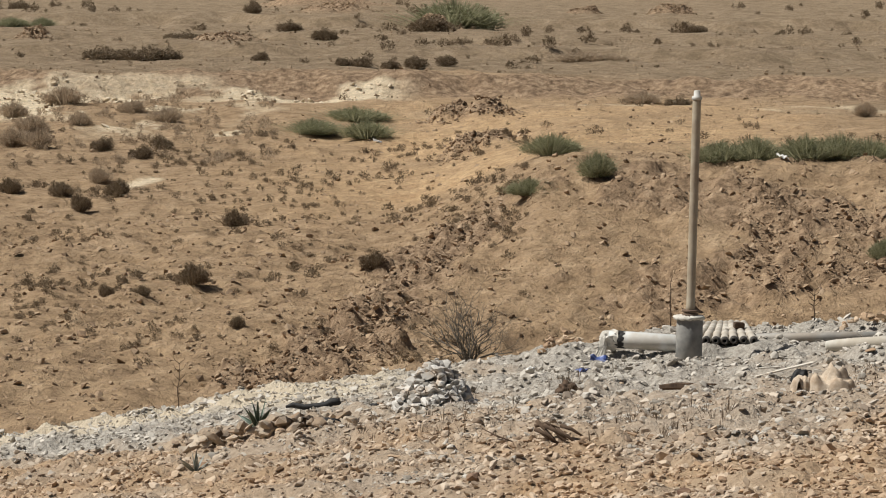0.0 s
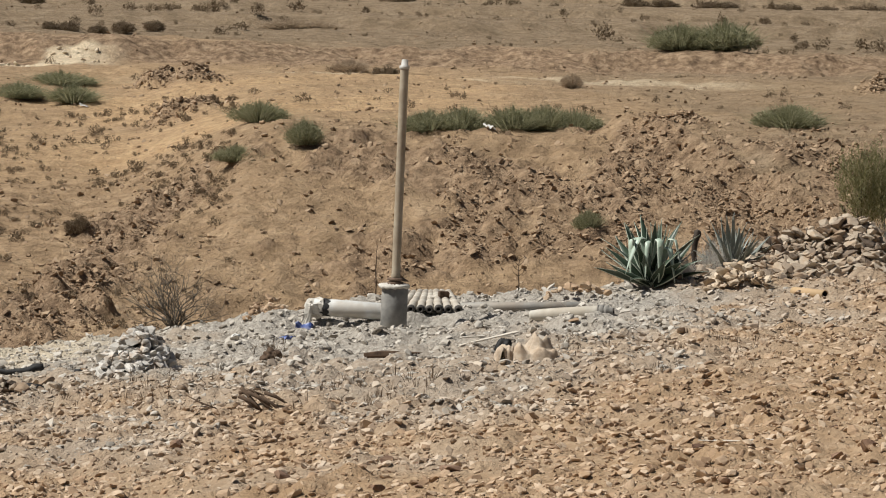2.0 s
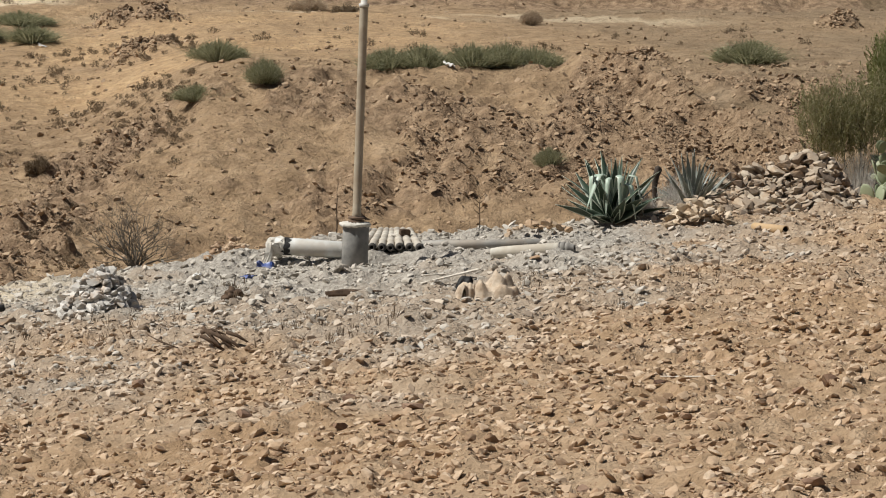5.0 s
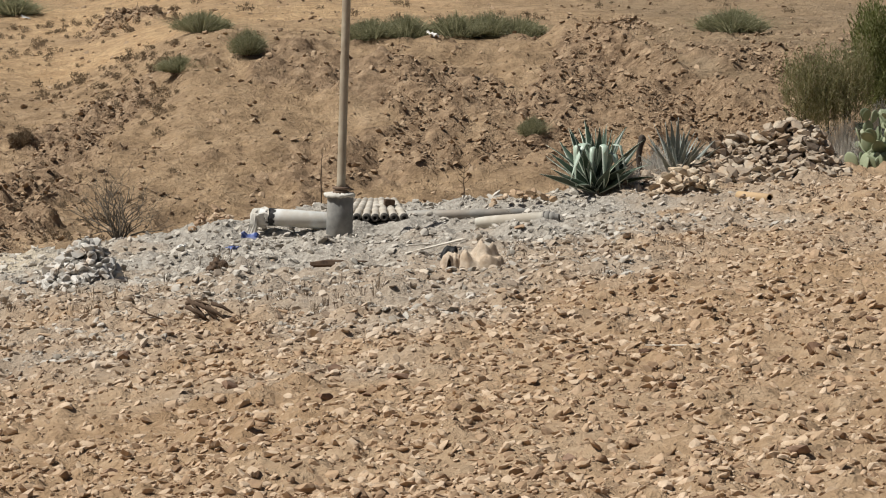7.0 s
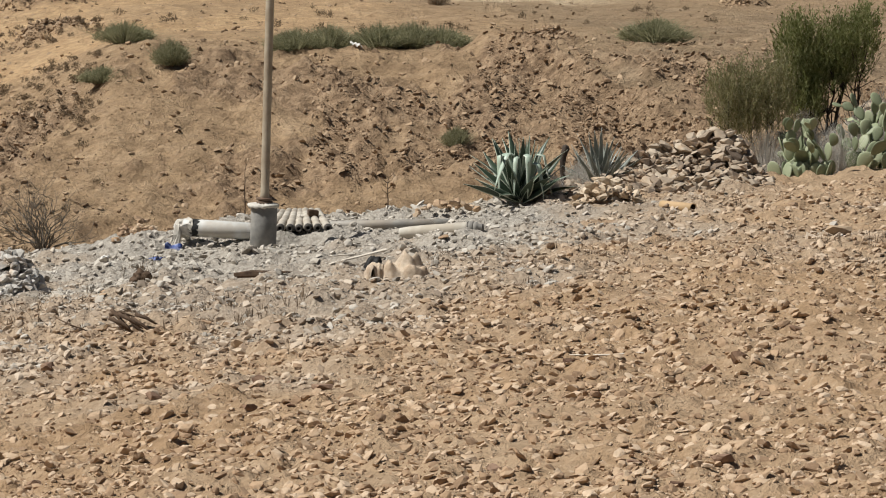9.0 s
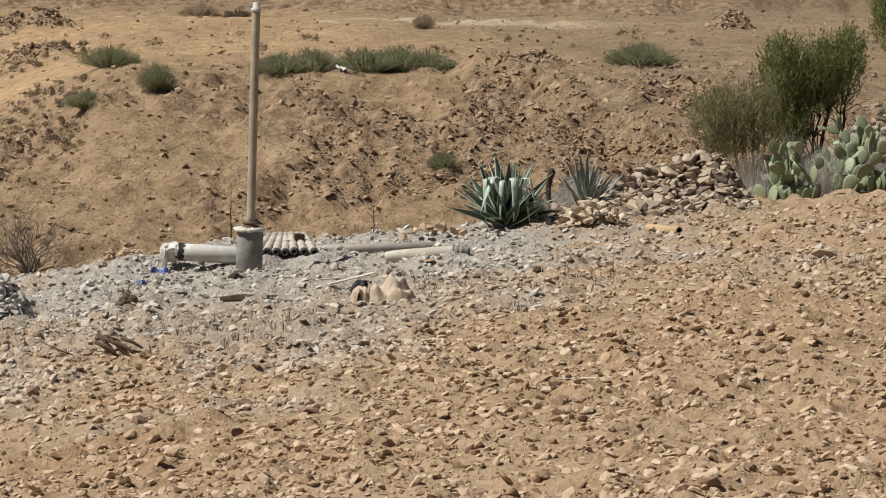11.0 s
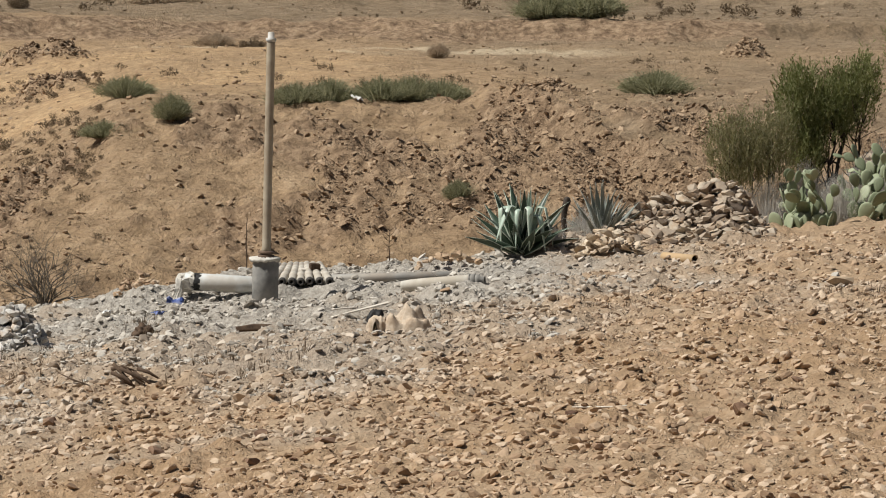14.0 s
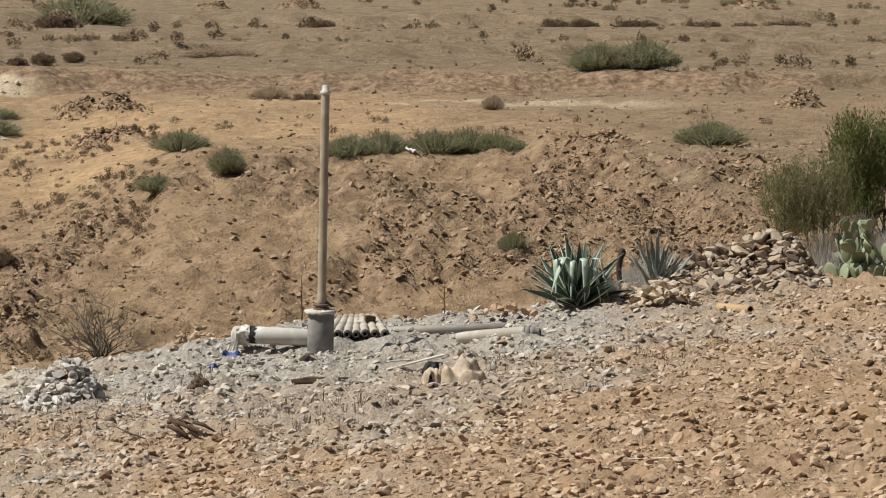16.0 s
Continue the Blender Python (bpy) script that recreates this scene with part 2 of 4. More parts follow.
    far = far - 0.03 * np.maximum(0, y - 330)
    far = np.maximum(far, -3.2)
    k = 0.25
    m = np.maximum(near, far)
    return m + k * np.log(np.exp((near - m) / k) + np.exp((far - m) / k))


def ellipse(x, y, cx, cy, rx, ry, turn=0.0):
    c, s = math.cos(turn), math.sin(turn)
    u, v = (x - cx) * c + (y - cy) * s, -(x - cx) * s + (y - cy) * c
    return np.sqrt((u / rx) ** 2 + (v / ry) ** 2)


def soft(d, wob, width=0.25):
    return 1 - sstep(1 - width, 1 + width, d + wob)


def dust_mask(x, y):
    w = 0.9 * fbm(x, y, 1.5, 5, 6)
    a = soft(ellipse(x, y, -0.4, 38.6, 3.3, 4.6), w, 0.55)
    b = soft(ellipse(x, y, -5.2, 38.6, 5.6, 2.9), w, 0.50)
    c = 0.55 * soft(ellipse(x, y, -0.5, 36.0, 5.0, 6.5), w, 0.6)
    return np.clip(np.maximum.reduce([a, b, c]), 0, 1) * (y < 45)


def rubble_mask(x, y):
    line = np.where(x > 5.1, 80.2 - 1.7 * (x - 5.1), 77.0 + 3.2 * sstep(3.8, 5.1, x)) + 1.6 * fbm(x, y, 2.5, 2)
    a = sstep(0, 0.8, line - y) * sstep(-0.6, 0.8, x - 1.3 - 0.43 * (77 - y) + 2.5 * fbm(x, y, 2.0, 8))
    strip = soft(np.abs(x + 6.45 - 0.10 * (y - 66)) / 1.0, 1.3 * fbm(x, y, 1.8, 4), 0.35) * (1 - sstep(77, 80, y))
    lumps = sstep(0.02, 0.25, fbm(x, y, 2.2, 11)) * sstep(-5, -2, x) * (1 - sstep(78, 82, y))
    step = 1.0 * soft(np.abs(y - 113.4 - 0.12 * x - 3 * fbm(x, y, 5, 33)) / 1.7, 0.8 * fbm(x, y, 2.0, 36), 0.4) * (x < 16)
    return np.clip(np.maximum.reduce([step, a * (0.85 + 0.9 * fbm(x, y, 1.2, 21)), strip, 0.8 * lumps]), 0, 1) * (y > 55)


def pale_mask(x, y):
    w = 0.9 * fbm(x, y, 3.0, 14)
    a = soft(ellipse(x, y, -18.3, 107, 4.6, 5.6), w, 0.5) * sstep(-0.07, 0.04, fbm(x, y, 1.5, 31))
    b = soft(np.abs(y - 110.0 - 0.22 * (x + 10)) / 0.8, 3.0 * fbm(x, y, 2.0, 16), 0.3) * sstep(-17, -13, x) * (1 - sstep(-10, -8, x))
    c = soft(np.abs(y - 106 + 0.05 * x) / 1.0, 2.0 * fbm(x, y, 2.0, 18), 0.3) * sstep(-9, -5, x) * (1 - sstep(8, 12, x))
    rim = 0.65 * soft(np.abs(y - 39.0) / 1.0, 0.6 * fbm(x, y, 1.2, 44), 0.6) * sstep(-12, -9, x) * (1 - sstep(-4.0, -2.2, x))
    d = np.maximum(soft(ellipse(x, y, -13.8, 90.2, 0.42, 1.0, -0.3), w, 0.3), soft(ellipse(x, y, -12.9, 100.0, 0.45, 0.9, -0.3), w, 0.3))
    return np.clip(np.maximum.reduce([a, 0.9 * b, 0.5 * c, rim, 0.9 * d]), 0, 1)


def straw_mask(x, y):
    return np.clip(sstep(79, 88, y + 7 * fbm(x, y, 5, 43)) * (1 - sstep(106, 112, y)) * sstep(-13, -7, x) * (1 - 0.8 * sstep(1, 5, x)) * (0.75 + fbm(x, y, 3, 41)), 0, 1)


# spoil heaps of dug earth out on the field: x, y, width, height
HEAPS = [(13.93, 103.8, 1.18, 0.49), (-6.9, 103.3, 1.4, 0.5), (-5.8, 103.0, 1.5, 0.52), (-5.8, 93.1, 1.3, 0.5), (-5.0, 93.1, 1.2, 0.45),
         (6.76, 85.46, 1.3, 0.35), (-1.26, 230.1, 3.2, 0.8), (26.0, 216.9, 2.7, 0.75), (-27.6, 150.0, 1.8, 0.55), (-19.7, 203.5, 4.5, 0.55),
         (-26.0, 254.0, 7.6, 0.9), (-6.2, 215.0, 2.7, 0.7), (-12.4, 174.6, 1.9, 0.7), (-19.6, 149.4, 3.3, 0.35)]


def relief(x, y):
    near = 1 - sstep(44, 52, y)
    dust, rub = dust_mask(x, y), rubble_mask(x, y)
    z = near * (0.05 * fbm(x, y, 1.1, 1) + (0.15 * (np.maximum(0, fbm(x, y, 0.34, 6, 3) + 0.04) - 0.09) + 0.05 * np.abs(fbm(x, y, 0.16, 7, 2))) * (1 + 0.3 * dust))
    z = z + near * 0.10 * soft(ellipse(x, y, -0.5, 38.8, 1.3, 0.7), 0.5 * fbm(x, y, 0.6, 9), 0.6)
    z = z - near * 0.09 * soft(ellipse(x, y, 1.35, 37.8, 2.3, 1.3), 0.0, 0.5)
    far = sstep(50, 58, y)
    z = z + far * (0.22 * fbm(x, y, 3.0, 3) + (0.07 + 0.13 * (1 - sstep(78, 86, y))) * fbm(x, y, 0.8, 13, 5))
    z = z + far * rub * (1 - 0.75 * sstep(88, 100, y)) * (0.55 * np.abs(fbm(x, y, 1.1, 23)) + 0.28 * fbm(x, y, 0.4, 27))
    z = z + 0.6 * np.exp(-((y - 79.7 + 1.7 * np.maximum(0, x - 5.1)) / 0.9) ** 2) * sstep(4.2, 5.2, x) * (1 - sstep(9, 11, x))
    ledge = 0.55 * sstep(0, 2.2, y - 112 - 0.12 * x - 3 * fbm(x, y, 5, 33)) - 0.012 * np.clip(y - 113, 0, 46)
    for y0, h, k in ((135, 0.45, 35), (160, 0.5, 37), (196, 0.6, 39)):
        z = z + h * sstep(0, 1.6, y - y0 - 0.06 * x - 7 * fbm(x, y, 11, k)) * (1 - sstep(8, 30, y - y0))
    return z + ledge * sstep(100, 104, y) * (1 - sstep(150, 165, y))


def heaps(x, y):
    z = np.zeros(len(x))
    for cx, cy, w, h in HEAPS:
        i = np.nonzero((np.abs(x - cx) < w) & (np.abs(y - cy) < 1.5 * w))[0]
        if len(i):
            u, v = x[i], y[i]
            d = ellipse(u, v, cx, cy, 0.62 * w, 0.9 * w)
            z[i] = np.maximum(z[i], h * (1 - sstep(0.1, 1.0, d + 0.5 * fbm(u, v, 0.5 * w, 51))) * (0.85 + 0.5 * fbm(u, v, 0.4, 52)))
    return z


def ground_z(x, y):
    x, y = np.asarray(x, float), np.asarray(y, float)
    return land(x, y) + relief(x, y) + heaps(x, y)


def gz(x, y):
    return float(ground_z(np.array([x]), np.array([y]))[0])


def raw_mesh(name, verts, faces, smooth=False):
    """A mesh from numpy arrays; all faces have the same number of corners."""
    me = bpy.data.meshes.new(name)
    n, k = len(faces), faces.shape[1]
    me.vertices.add(len(verts))
    me.vertices.foreach_set("co", np.asarray(verts, np.float32).ravel())
    me.loops.add(n * k)
    me.loops.foreach_set("vertex_index", np.asarray(faces, np.int32).ravel())
    me.polygons.add(n)
    me.polygons.foreach_set("loop_start", np.arange(0, n * k, k, dtype=np.int32))
    me.polygons.foreach_set("loop_total", np.full(n, k, np.int32))
    me.polygons.foreach_set("use_smooth", np.full(n, smooth))
    me.update(calc_edges=True)
    return me


def build_ground():
    radii = np.concatenate([[0.01, 1.4], np.arange(2, 18, 0.8), np.arange(18, 41.8, 0.07), np.arange(41.8, 55, 0.5), np.arange(55, 64, 0.2), np.arange(64, 84, 0.11),
                            np.arange(84, 130, 0.25), np.arange(130, 345, 0.8), np.geomspace(350, 4500, 26)])
    turns = np.concatenate([np.arange(-math.pi, -0.24, 0.1), np.linspace(-0.22, 0.22, 400), np.arange(0.24, math.pi, 0.1)])
    R, A = np.meshgrid(radii, turns, indexing="ij")
    x, y = (R * np.sin(A)).ravel(), (R * np.cos(A)).ravel() - 0.7 * (R.ravel() < 0.5)
    z = ground_z(x, y)
    nr, na = R.shape
    i, j = np.meshgrid(np.arange(nr - 1), np.arange(na), indexing="ij")
    k = (j + 1) % na
    faces = np.stack([i * na + j, i * na + k, (i + 1) * na + k, (i + 1) * na + j], -1).reshape(-1, 4)
    me = raw_mesh("ground", np.stack([x, y, z], 1), faces[:, ::-1], True)
    lump = np.clip(heaps(x, y) / 0.25, 0, 1)
    for key, val in (("dust", dust_mask(x, y)), ("rubble", np.maximum(rubble_mask(x, y), 0.9 * lump)), ("pale", pale_mask(x, y) * (1 - lump)),
                     ("straw", straw_mask(x, y) * (1 - lump)), ("far", sstep(45, 60, y)), ("upper", 0.9 * np.maximum(sstep(-3, 3, y - 116 - 0.12 * x - 5 * fbm(x, y, 6, 47)), 0.8 * sstep(3.5, 8, x + 3 * fbm(x, y, 4, 48)) * sstep(70, 80, y)))):
        me.attributes.new(key, "FLOAT", "POINT").data.foreach_set("value", val.astype(np.float32))
    me.materials.append(SOIL)
    return tagged(new("ground", me), "dry stony ochre ground with grey drilling dust, falling to a gully and rising to scrubland", "ground", kind="structure")


build_ground()


# ---- builders ----
class Geo:
    """Gathers vertices and faces of one mesh."""

    def __init__(self):
        self.v, self.f = [], []

    def add(self, verts, faces):
        n = len(self.v)
        self.v += [tuple(p) for p in verts]
        self.f += [tuple(n + i for i in q) for q in faces]
        return self

    def tube(self, pts, radii, seg=10, caps=True):
        pts = [Vector(p) for p in pts]
        if not hasattr(radii, "__len__"):
            radii = [radii] * len(pts)
        rows = []
        for i, p in enumerate(pts):
            d = (pts[min(i + 1, len(pts) - 1)] - pts[max(i - 1, 0)]).normalized()
            u = d.orthogonal().normalized() if i == 0 else (u - d * u.dot(d)).normalized()
            w = d.cross(u)
            rows += [p + radii[i] * (math.cos(2 * math.pi * k / seg) * u + math.sin(2 * math.pi * k / seg) * w) for k in range(seg)]
        faces = [(i * seg + k, i * seg + (k + 1) % seg, (i + 1) * seg + (k + 1) % seg, (i + 1) * seg + k) for i in range(len(pts) - 1) for k in range(seg)]
        if caps:
            faces += [tuple(reversed(range(seg))), tuple((len(pts) - 1) * seg + k for k in range(seg))]
        return self.add(rows, faces)

    def lathe(self, profile, a, b, seg=24, closed=False):
        """Turns a profile of (way along 0..length, radius) round the line from a to b."""
        a, d = Vector(a), (Vector(b) - Vector(a)).normalized()
        u = d.orthogonal().normalized()
        w = d.cross(u)
        rows = [a + d * s + r * (math.cos(2 * math.pi * k / seg) * u + math.sin(2 * math.pi * k / seg) * w) for s, r in profile for k in range(seg)]
        n = len(profile)
        m = n if closed else n - 1
        faces = [(i * seg + k, i * seg + (k + 1) % seg, ((i + 1) % n) * seg + (k + 1) % seg, ((i + 1) % n) * seg + k) for i in range(m) for k in range(seg)]
        return self.add(rows, faces)

    def mesh(self, name, material, smooth=True):
        me = bpy.data.meshes.new(name)
        me.from_pydata(self.v, [], self.f)
        me.polygons.foreach_set("use_smooth", [smooth] * len(me.polygons))
        bm = bmesh.new()
        bm.from_mesh(me)
        bmesh.ops.recalc_face_normals(bm, faces=bm.faces)
        bm.to_mesh(me)
        bm.free()
        me.materials.append(material)
        return me


def part(name, geo, material, parent, label="", smooth=True):
    ob = new(name, geo.mesh(name, material, smooth) if hasattr(geo, "mesh") else geo)
    ob.parent = parent
    return tagged(ob, label)


def thing(name, x, y, z, label, category, group="", turn=0.0):
    ob = new(name)
    ob.matrix_world = pose(x, y, z, 0, 0, turn)
    ob.empty_display_size = 0.1
    return tagged(ob, label, category, group)


def pipe_profile(length, outer, inner):
    """A hollow pipe with slightly rounded rims."""
    c = min(0.004, (outer - inner) * 0.3)
    return [(0, inner), (0, outer - c), (c, outer), (length * 0.5, outer), (length - c, outer), (length, outer - c), (length, inner), (length * 0.5, inner)]


# stone shapes, shared by all stones
def stone_shape(seed, count, flat=1.0):
    """A broken, angular stone: the hull of a few points on a squarish lump about two units wide."""
    r = random.Random(seed)
    sx, sy, sz = r.uniform(0.9, 1.2), r.uniform(0.65, 0.95), r.uniform(0.42, 0.75) * flat
    bm = bmesh.new()
    for _ in range(count):
        p = Vector((r.gauss(0, 1), r.gauss(0, 1), r.gauss(0, 1))).normalized()
        p /= max(abs(p.x), abs(p.y), abs(p.z)) ** 0.45
        p *= r.uniform(0.86, 1.0)
        bm.verts.new((p.x * sx, p.y * sy, p.z * sz))
    out = bmesh.ops.convex_hull(bm, input=bm.verts[:])
    inner = [g for g in out["geom_interior"] if isinstance(g, bmesh.types.BMVert)]
    bmesh.ops.delete(bm, geom=inner, context="VERTS")
    bm.verts.index_update()
    vs = np.array([v.co[:] for v in bm.verts])
    fs = np.array([[v.index for v in f.verts] for f in bm.faces])
    bm.free()
    return vs, fs


SMALL = [stone_shape(100 + k, 10) for k in range(16)]
MIDDLE = [stone_shape(200 + k, 18, 0.9) for k in range(24)]
LARGE = [stone_shape(300 + k, 15, 0.85) for k in range(16)]


def scatter_mesh(name, shapes, xs, ys, sizes, material, seed, sink=0.3):
    """Many stones on the ground, joined into one mesh."""
    r = np.random.default_rng(seed)
    zs = ground_z(xs, ys)
    V, F, D, n = [], [], [], 0
    pick = r.integers(0, len(shapes), len(xs))
    turn, tx, ty = r.random(len(xs)) * 6.283, r.normal(0, 0.3, len(xs)), r.normal(0, 0.3, len(xs))
    powder = np.clip(1.15 * dust_mask(xs, ys), 0, 1)
    for k, (vs, fs) in enumerate(shapes):
        i = np.nonzero(pick == k)[0]
        m = len(vs)
        c, s, q = np.cos(turn[i])[:, None], np.sin(turn[i])[:, None], sizes[i][:, None]
        x, y, z = vs[:, 0] * q, vs[:, 1] * q, vs[:, 2] * q
        z = z + tx[i][:, None] * x + ty[i][:, None] * y
        V.append(np.stack([xs[i][:, None] + x * c - y * s, ys[i][:, None] + x * s + y * c, zs[i][:, None] + z + q * (0.5 - sink) * 0.7], -1).reshape(-1, 3))
        F.append((fs[None] + n + m * np.arange(len(i))[:, None, None]).reshape(-1, 3))
        D.append(np.repeat(powder[i], m))
        n += m * len(i)
    me = raw_mesh(name, np.concatenate(V), np.concatenate(F))
    me.attributes.new("dust", "FLOAT", "POINT").data.foreach_set("value", np.concatenate(D).astype(np.float32))
    me.materials.append(material)
    return me


def shape_mesh(name, shape, material):
    me = raw_mesh(name, shape[0], shape[1])
    me.materials.append(material)
    return me


# blades, leaves and twigs
def blades(r, n, spread, height, width, up=0.6, root=0.1, bend=0.3):
    """Thin leaning blades from a common foot: vertices and triangles."""
    a = r.random(n) * 6.283
    out = np.abs(r.normal(0, 1, n)) * spread * 0.5
    h = height * (0.45 + 0.55 * r.random(n)) * np.clip(1.15 - 0.35 * out / max(spread, 1e-6), 0.3, 1.2)
    foot = np.stack([np.cos(a) * out * root * 3, np.sin(a) * out * root * 3, np.zeros(n)], 1)
    tip = np.stack([np.cos(a) * out, np.sin(a) * out, h], 1)
    mid = 0.5 * foot + 0.5 * tip + np.stack([0 * a, 0 * a, bend * 0.3 * h], 1)
    b = r.random(n) * 6.283
    w = np.stack([np.cos(b), np.sin(b), 0 * b], 1) * width * (0.6 + 0.8 * r.random(n))[:, None]
    V = np.stack([foot - w * 0.5, foot + w * 0.5, mid - w * 0.45, mid + w * 0.45, tip], 1).reshape(-1, 3)
    i = np.arange(n)[:, None] * 5
    F = np.concatenate([i + [0, 1, 3], i + [0, 3, 2], i + [2, 3, 4]], 1).reshape(-1, 3)
    return V, F


def leaves(r, pts, dirs, length, width):
    """A small two-faced leaf at each point, along its direction."""
    n = len(pts)
    d = dirs / np.linalg.norm(dirs, axis=1)[:, None]
    s = np.cross(d, r.normal(0, 1, (n, 3)))
    s /= np.linalg.norm(s, axis=1)[:, None] + 1e-9
    L = length * (0.6 + 0.8 * r.random(n))[:, None]
    W = width * (0.6 + 0.8 * r.random(n))[:, None]
    up = np.cross(s, d) * W * 0.35
    V = np.stack([pts, pts + d * L * 0.5 + s * W + up, pts + d * L, pts + d * L * 0.5 - s * W + up], 1).reshape(-1, 3)
    i = np.arange(n)[:, None] * 4
    F = np.concatenate([i + [0, 1, 2], i + [0, 2, 3]], 1).reshape(-1, 3)
    return V, F


def join(*sets):
    V, F, n = [], [], 0
    for v, f in sets:
        V.append(v)
        F.append(f + n)
        n += len(v)
    return np.concatenate(V), np.concatenate(F)


def bush_crown(r, n, clumps, leaf, narrow=0.3):
    """Leaves in uneven clumps over a low dome one metre wide and one metre high."""
    P, D = [], []
    for _ in range(clumps):
        a, q = r.random() * 6.283, math.sqrt(r.random()) * 0.40
        c = np.array([math.cos(a) * q, math.sin(a) * q, 0.0])
        top = (0.72 + 0.28 * r.random()) * (1.0 - 0.75 * q * q / 0.16 * 0.6)
        m = n // clumps
        u = r.normal(0, 1, (m, 3))
        u /= np.linalg.norm(u, axis=1)[:, None]
        p = c + u * np.array([0.16, 0.16, 0.5 * top]) * (r.random(m) ** 0.4)[:, None] + [0, 0, 0.5 * top]
        P.append(p)
        D.append(u * [0.5, 0.5, 0.3] + [0, 0, 0.75] + r.normal(0, 0.35, (m, 3)))
    return leaves(r, np.concatenate(P), np.concatenate(D), leaf, leaf * narrow)


# ---- the borehole and the drilling gear ----
def wellhead():
    x, y = 0.0, 37.75
    z = gz(x, y) - 0.05
    t = thing("borehole_wellhead", x, y, z, "grey steel borehole casing with a tall pale standpipe, dusty", "wellhead")
    top = 0.40 - z
    part("casing", Geo().lathe(pipe_profile(top, 0.138, 0.126), (0, 0, 0), (0.012, 0, top), 32, True), STEEL, t, "dark dusty steel casing tube")
    plate = Geo()
    seg = 36
    prof = [(-0.004, 0.10), (-0.004, 0.158), (0.012, 0.166), (0.026, 0.156), (0.034, 0.07), (0.038, 0.0)]
    plate.lathe(prof, (0.002, 0, top), (0.002, 0, top + 0.03), seg)
    r = random.Random(4)
    plate.v = [(a * (1 + r.uniform(-0.06, 0.05)), b * (1 + r.uniform(-0.06, 0.05)), c + r.uniform(-0.012, 0.010)) for a, b, c in plate.v]
    part("cap", plate, CEMENT, t, "crumbling cement-crusted cap plate")
    part("collar", Geo().lathe([(0, 0.0), (0, 0.075), (0.006, 0.085), (0.028, 0.085), (0.033, 0.06), (0.038, 0.06), (0.043, 0.088), (0.062, 0.09), (0.068, 0.08), (0.068, 0.0)],
                               (0.014, 0, top + 0.028), (0.016, 0, top + 0.1), 20), RUST, t, "rusty clamp collar")
    a, b = Vector((0.016, 0, top + 0.09)), Vector((0.062, 0, 2.70 - z))
    pole = part("standpipe", Geo().lathe([(0, 0.040), (0.02, 0.050), (0.05, 0.046), (1.1, 0.0455), (2.17, 0.045), ((b - a).length, 0.045), ((b - a).length, 0.0)], a, b, 20), POLE_PAINT, t, "tall pale weathered steel standpipe")
    d = (b - a).normalized()
    part("coupling", Geo().lathe([(0, 0.045), (0.004, 0.054), (0.035, 0.054), (0.04, 0.036), (0.095, 0.033), (0.10, 0.024), (0.10, 0.0)], b - d * 0.012, b + d, 18), PVC, pole, "pale threaded end fitting")


def pvc_pipe():
    x, y = -0.84, 38.3
    z = 0.005
    t = thing("plastic_pipe", x, y, z, "white dusty plastic pipe lying beside the wellhead", "pipe")
    a, b = Vector((0.0, 0.0, 0.125)), Vector((0.90, -0.14, 0.085))
    part("pipe", Geo().lathe(pipe_profile((b - a).length, 0.092, 0.085), a, b, 28, True), PVC, t)
    r = random.Random(2)
    d = (b - a).normalized()

    def ragged(geo, amount):
        geo.v = [tuple(c + amount * noise.noise(Vector(p) * 14 + Vector((9 * i, 0, 0))) + r.uniform(-0.3, 0.3) * amount for i, c in enumerate(p)) for p in geo.v]
        return geo

    crust = Geo().lathe([(0.0, 0.0), (0.01, 0.055), (0.035, 0.080), (0.08, 0.096), (0.14, 0.100), (0.185, 0.097), (0.19, 0.090)], a - d * 0.09, b, 18)
    crust.tube([(-0.07, -0.05, 0.15), (-0.085, -0.06, 0.04), (-0.10, -0.05, -0.10)], [0.035, 0.028, 0.04], 9)
    part("cement_crust", ragged(crust, 0.042), CEMENT, t, "crust of dried cement over the pipe's end", smooth=False)
    # a jagged black sleeve stands in for the shade below the crust
    shade = Geo().lathe([(0.08, 0.093), (0.09, 0.0955), (0.14, 0.0955), (0.165, 0.093)], a, b, 28)
    shade.v = [(p[0] + 0.025 * math.sin(i * 2.1), p[1], p[2]) for i, p in enumerate(shade.v)]
    part("tar_band", shade, BLACK_RUBBER_AND_SHADE, t, "black sleeve painting the shade below the crust")


def drill_rods():
    first = None
    for k in range(9):
        x, y = -0.13 + 0.103 * k + 0.006 * math.sin(5 * k), 38.45 + 0.04 * math.sin(3.1 * k)
        z = 0.098 + 0.002 * k + 0.005 * math.sin(2.3 * k)
        m = pose(x, y, z, 2.3, 0, -9 + 1.6 * k)
        if first:
            copy_thing(first, m)
            continue
        first = new("drill_rod")
        first.matrix_world = m
        tagged(first, "dusty pale steel drill rod stacked beside others, dark threaded end", "drill rod", "drill rods stacked by the wellhead")
        part("rod", Geo().lathe([(0.09, 0.034), (0.09, 0.047), (0.16, 0.049), (0.175, 0.042), (0.42, 0.042), (0.43, 0.050), (0.55, 0.050), (0.56, 0.042), (0.8, 0.043), (1.45, 0.044), (1.46, 0.02)], (0, 0, 0), (0, 1, 0), 18), ROD, first)
        part("threaded_end", Geo().lathe([(0.09, 0.040), (0.05, 0.040), (0.045, 0.043), (0.03, 0.039), (0.025, 0.042), (0.01, 0.038), (0.0, 0.035), (0.0, 0.018), (0.10, 0.016)], (0, 0, 0), (0, 1, 0), 18), THREAD, first, "dark greasy threaded end")
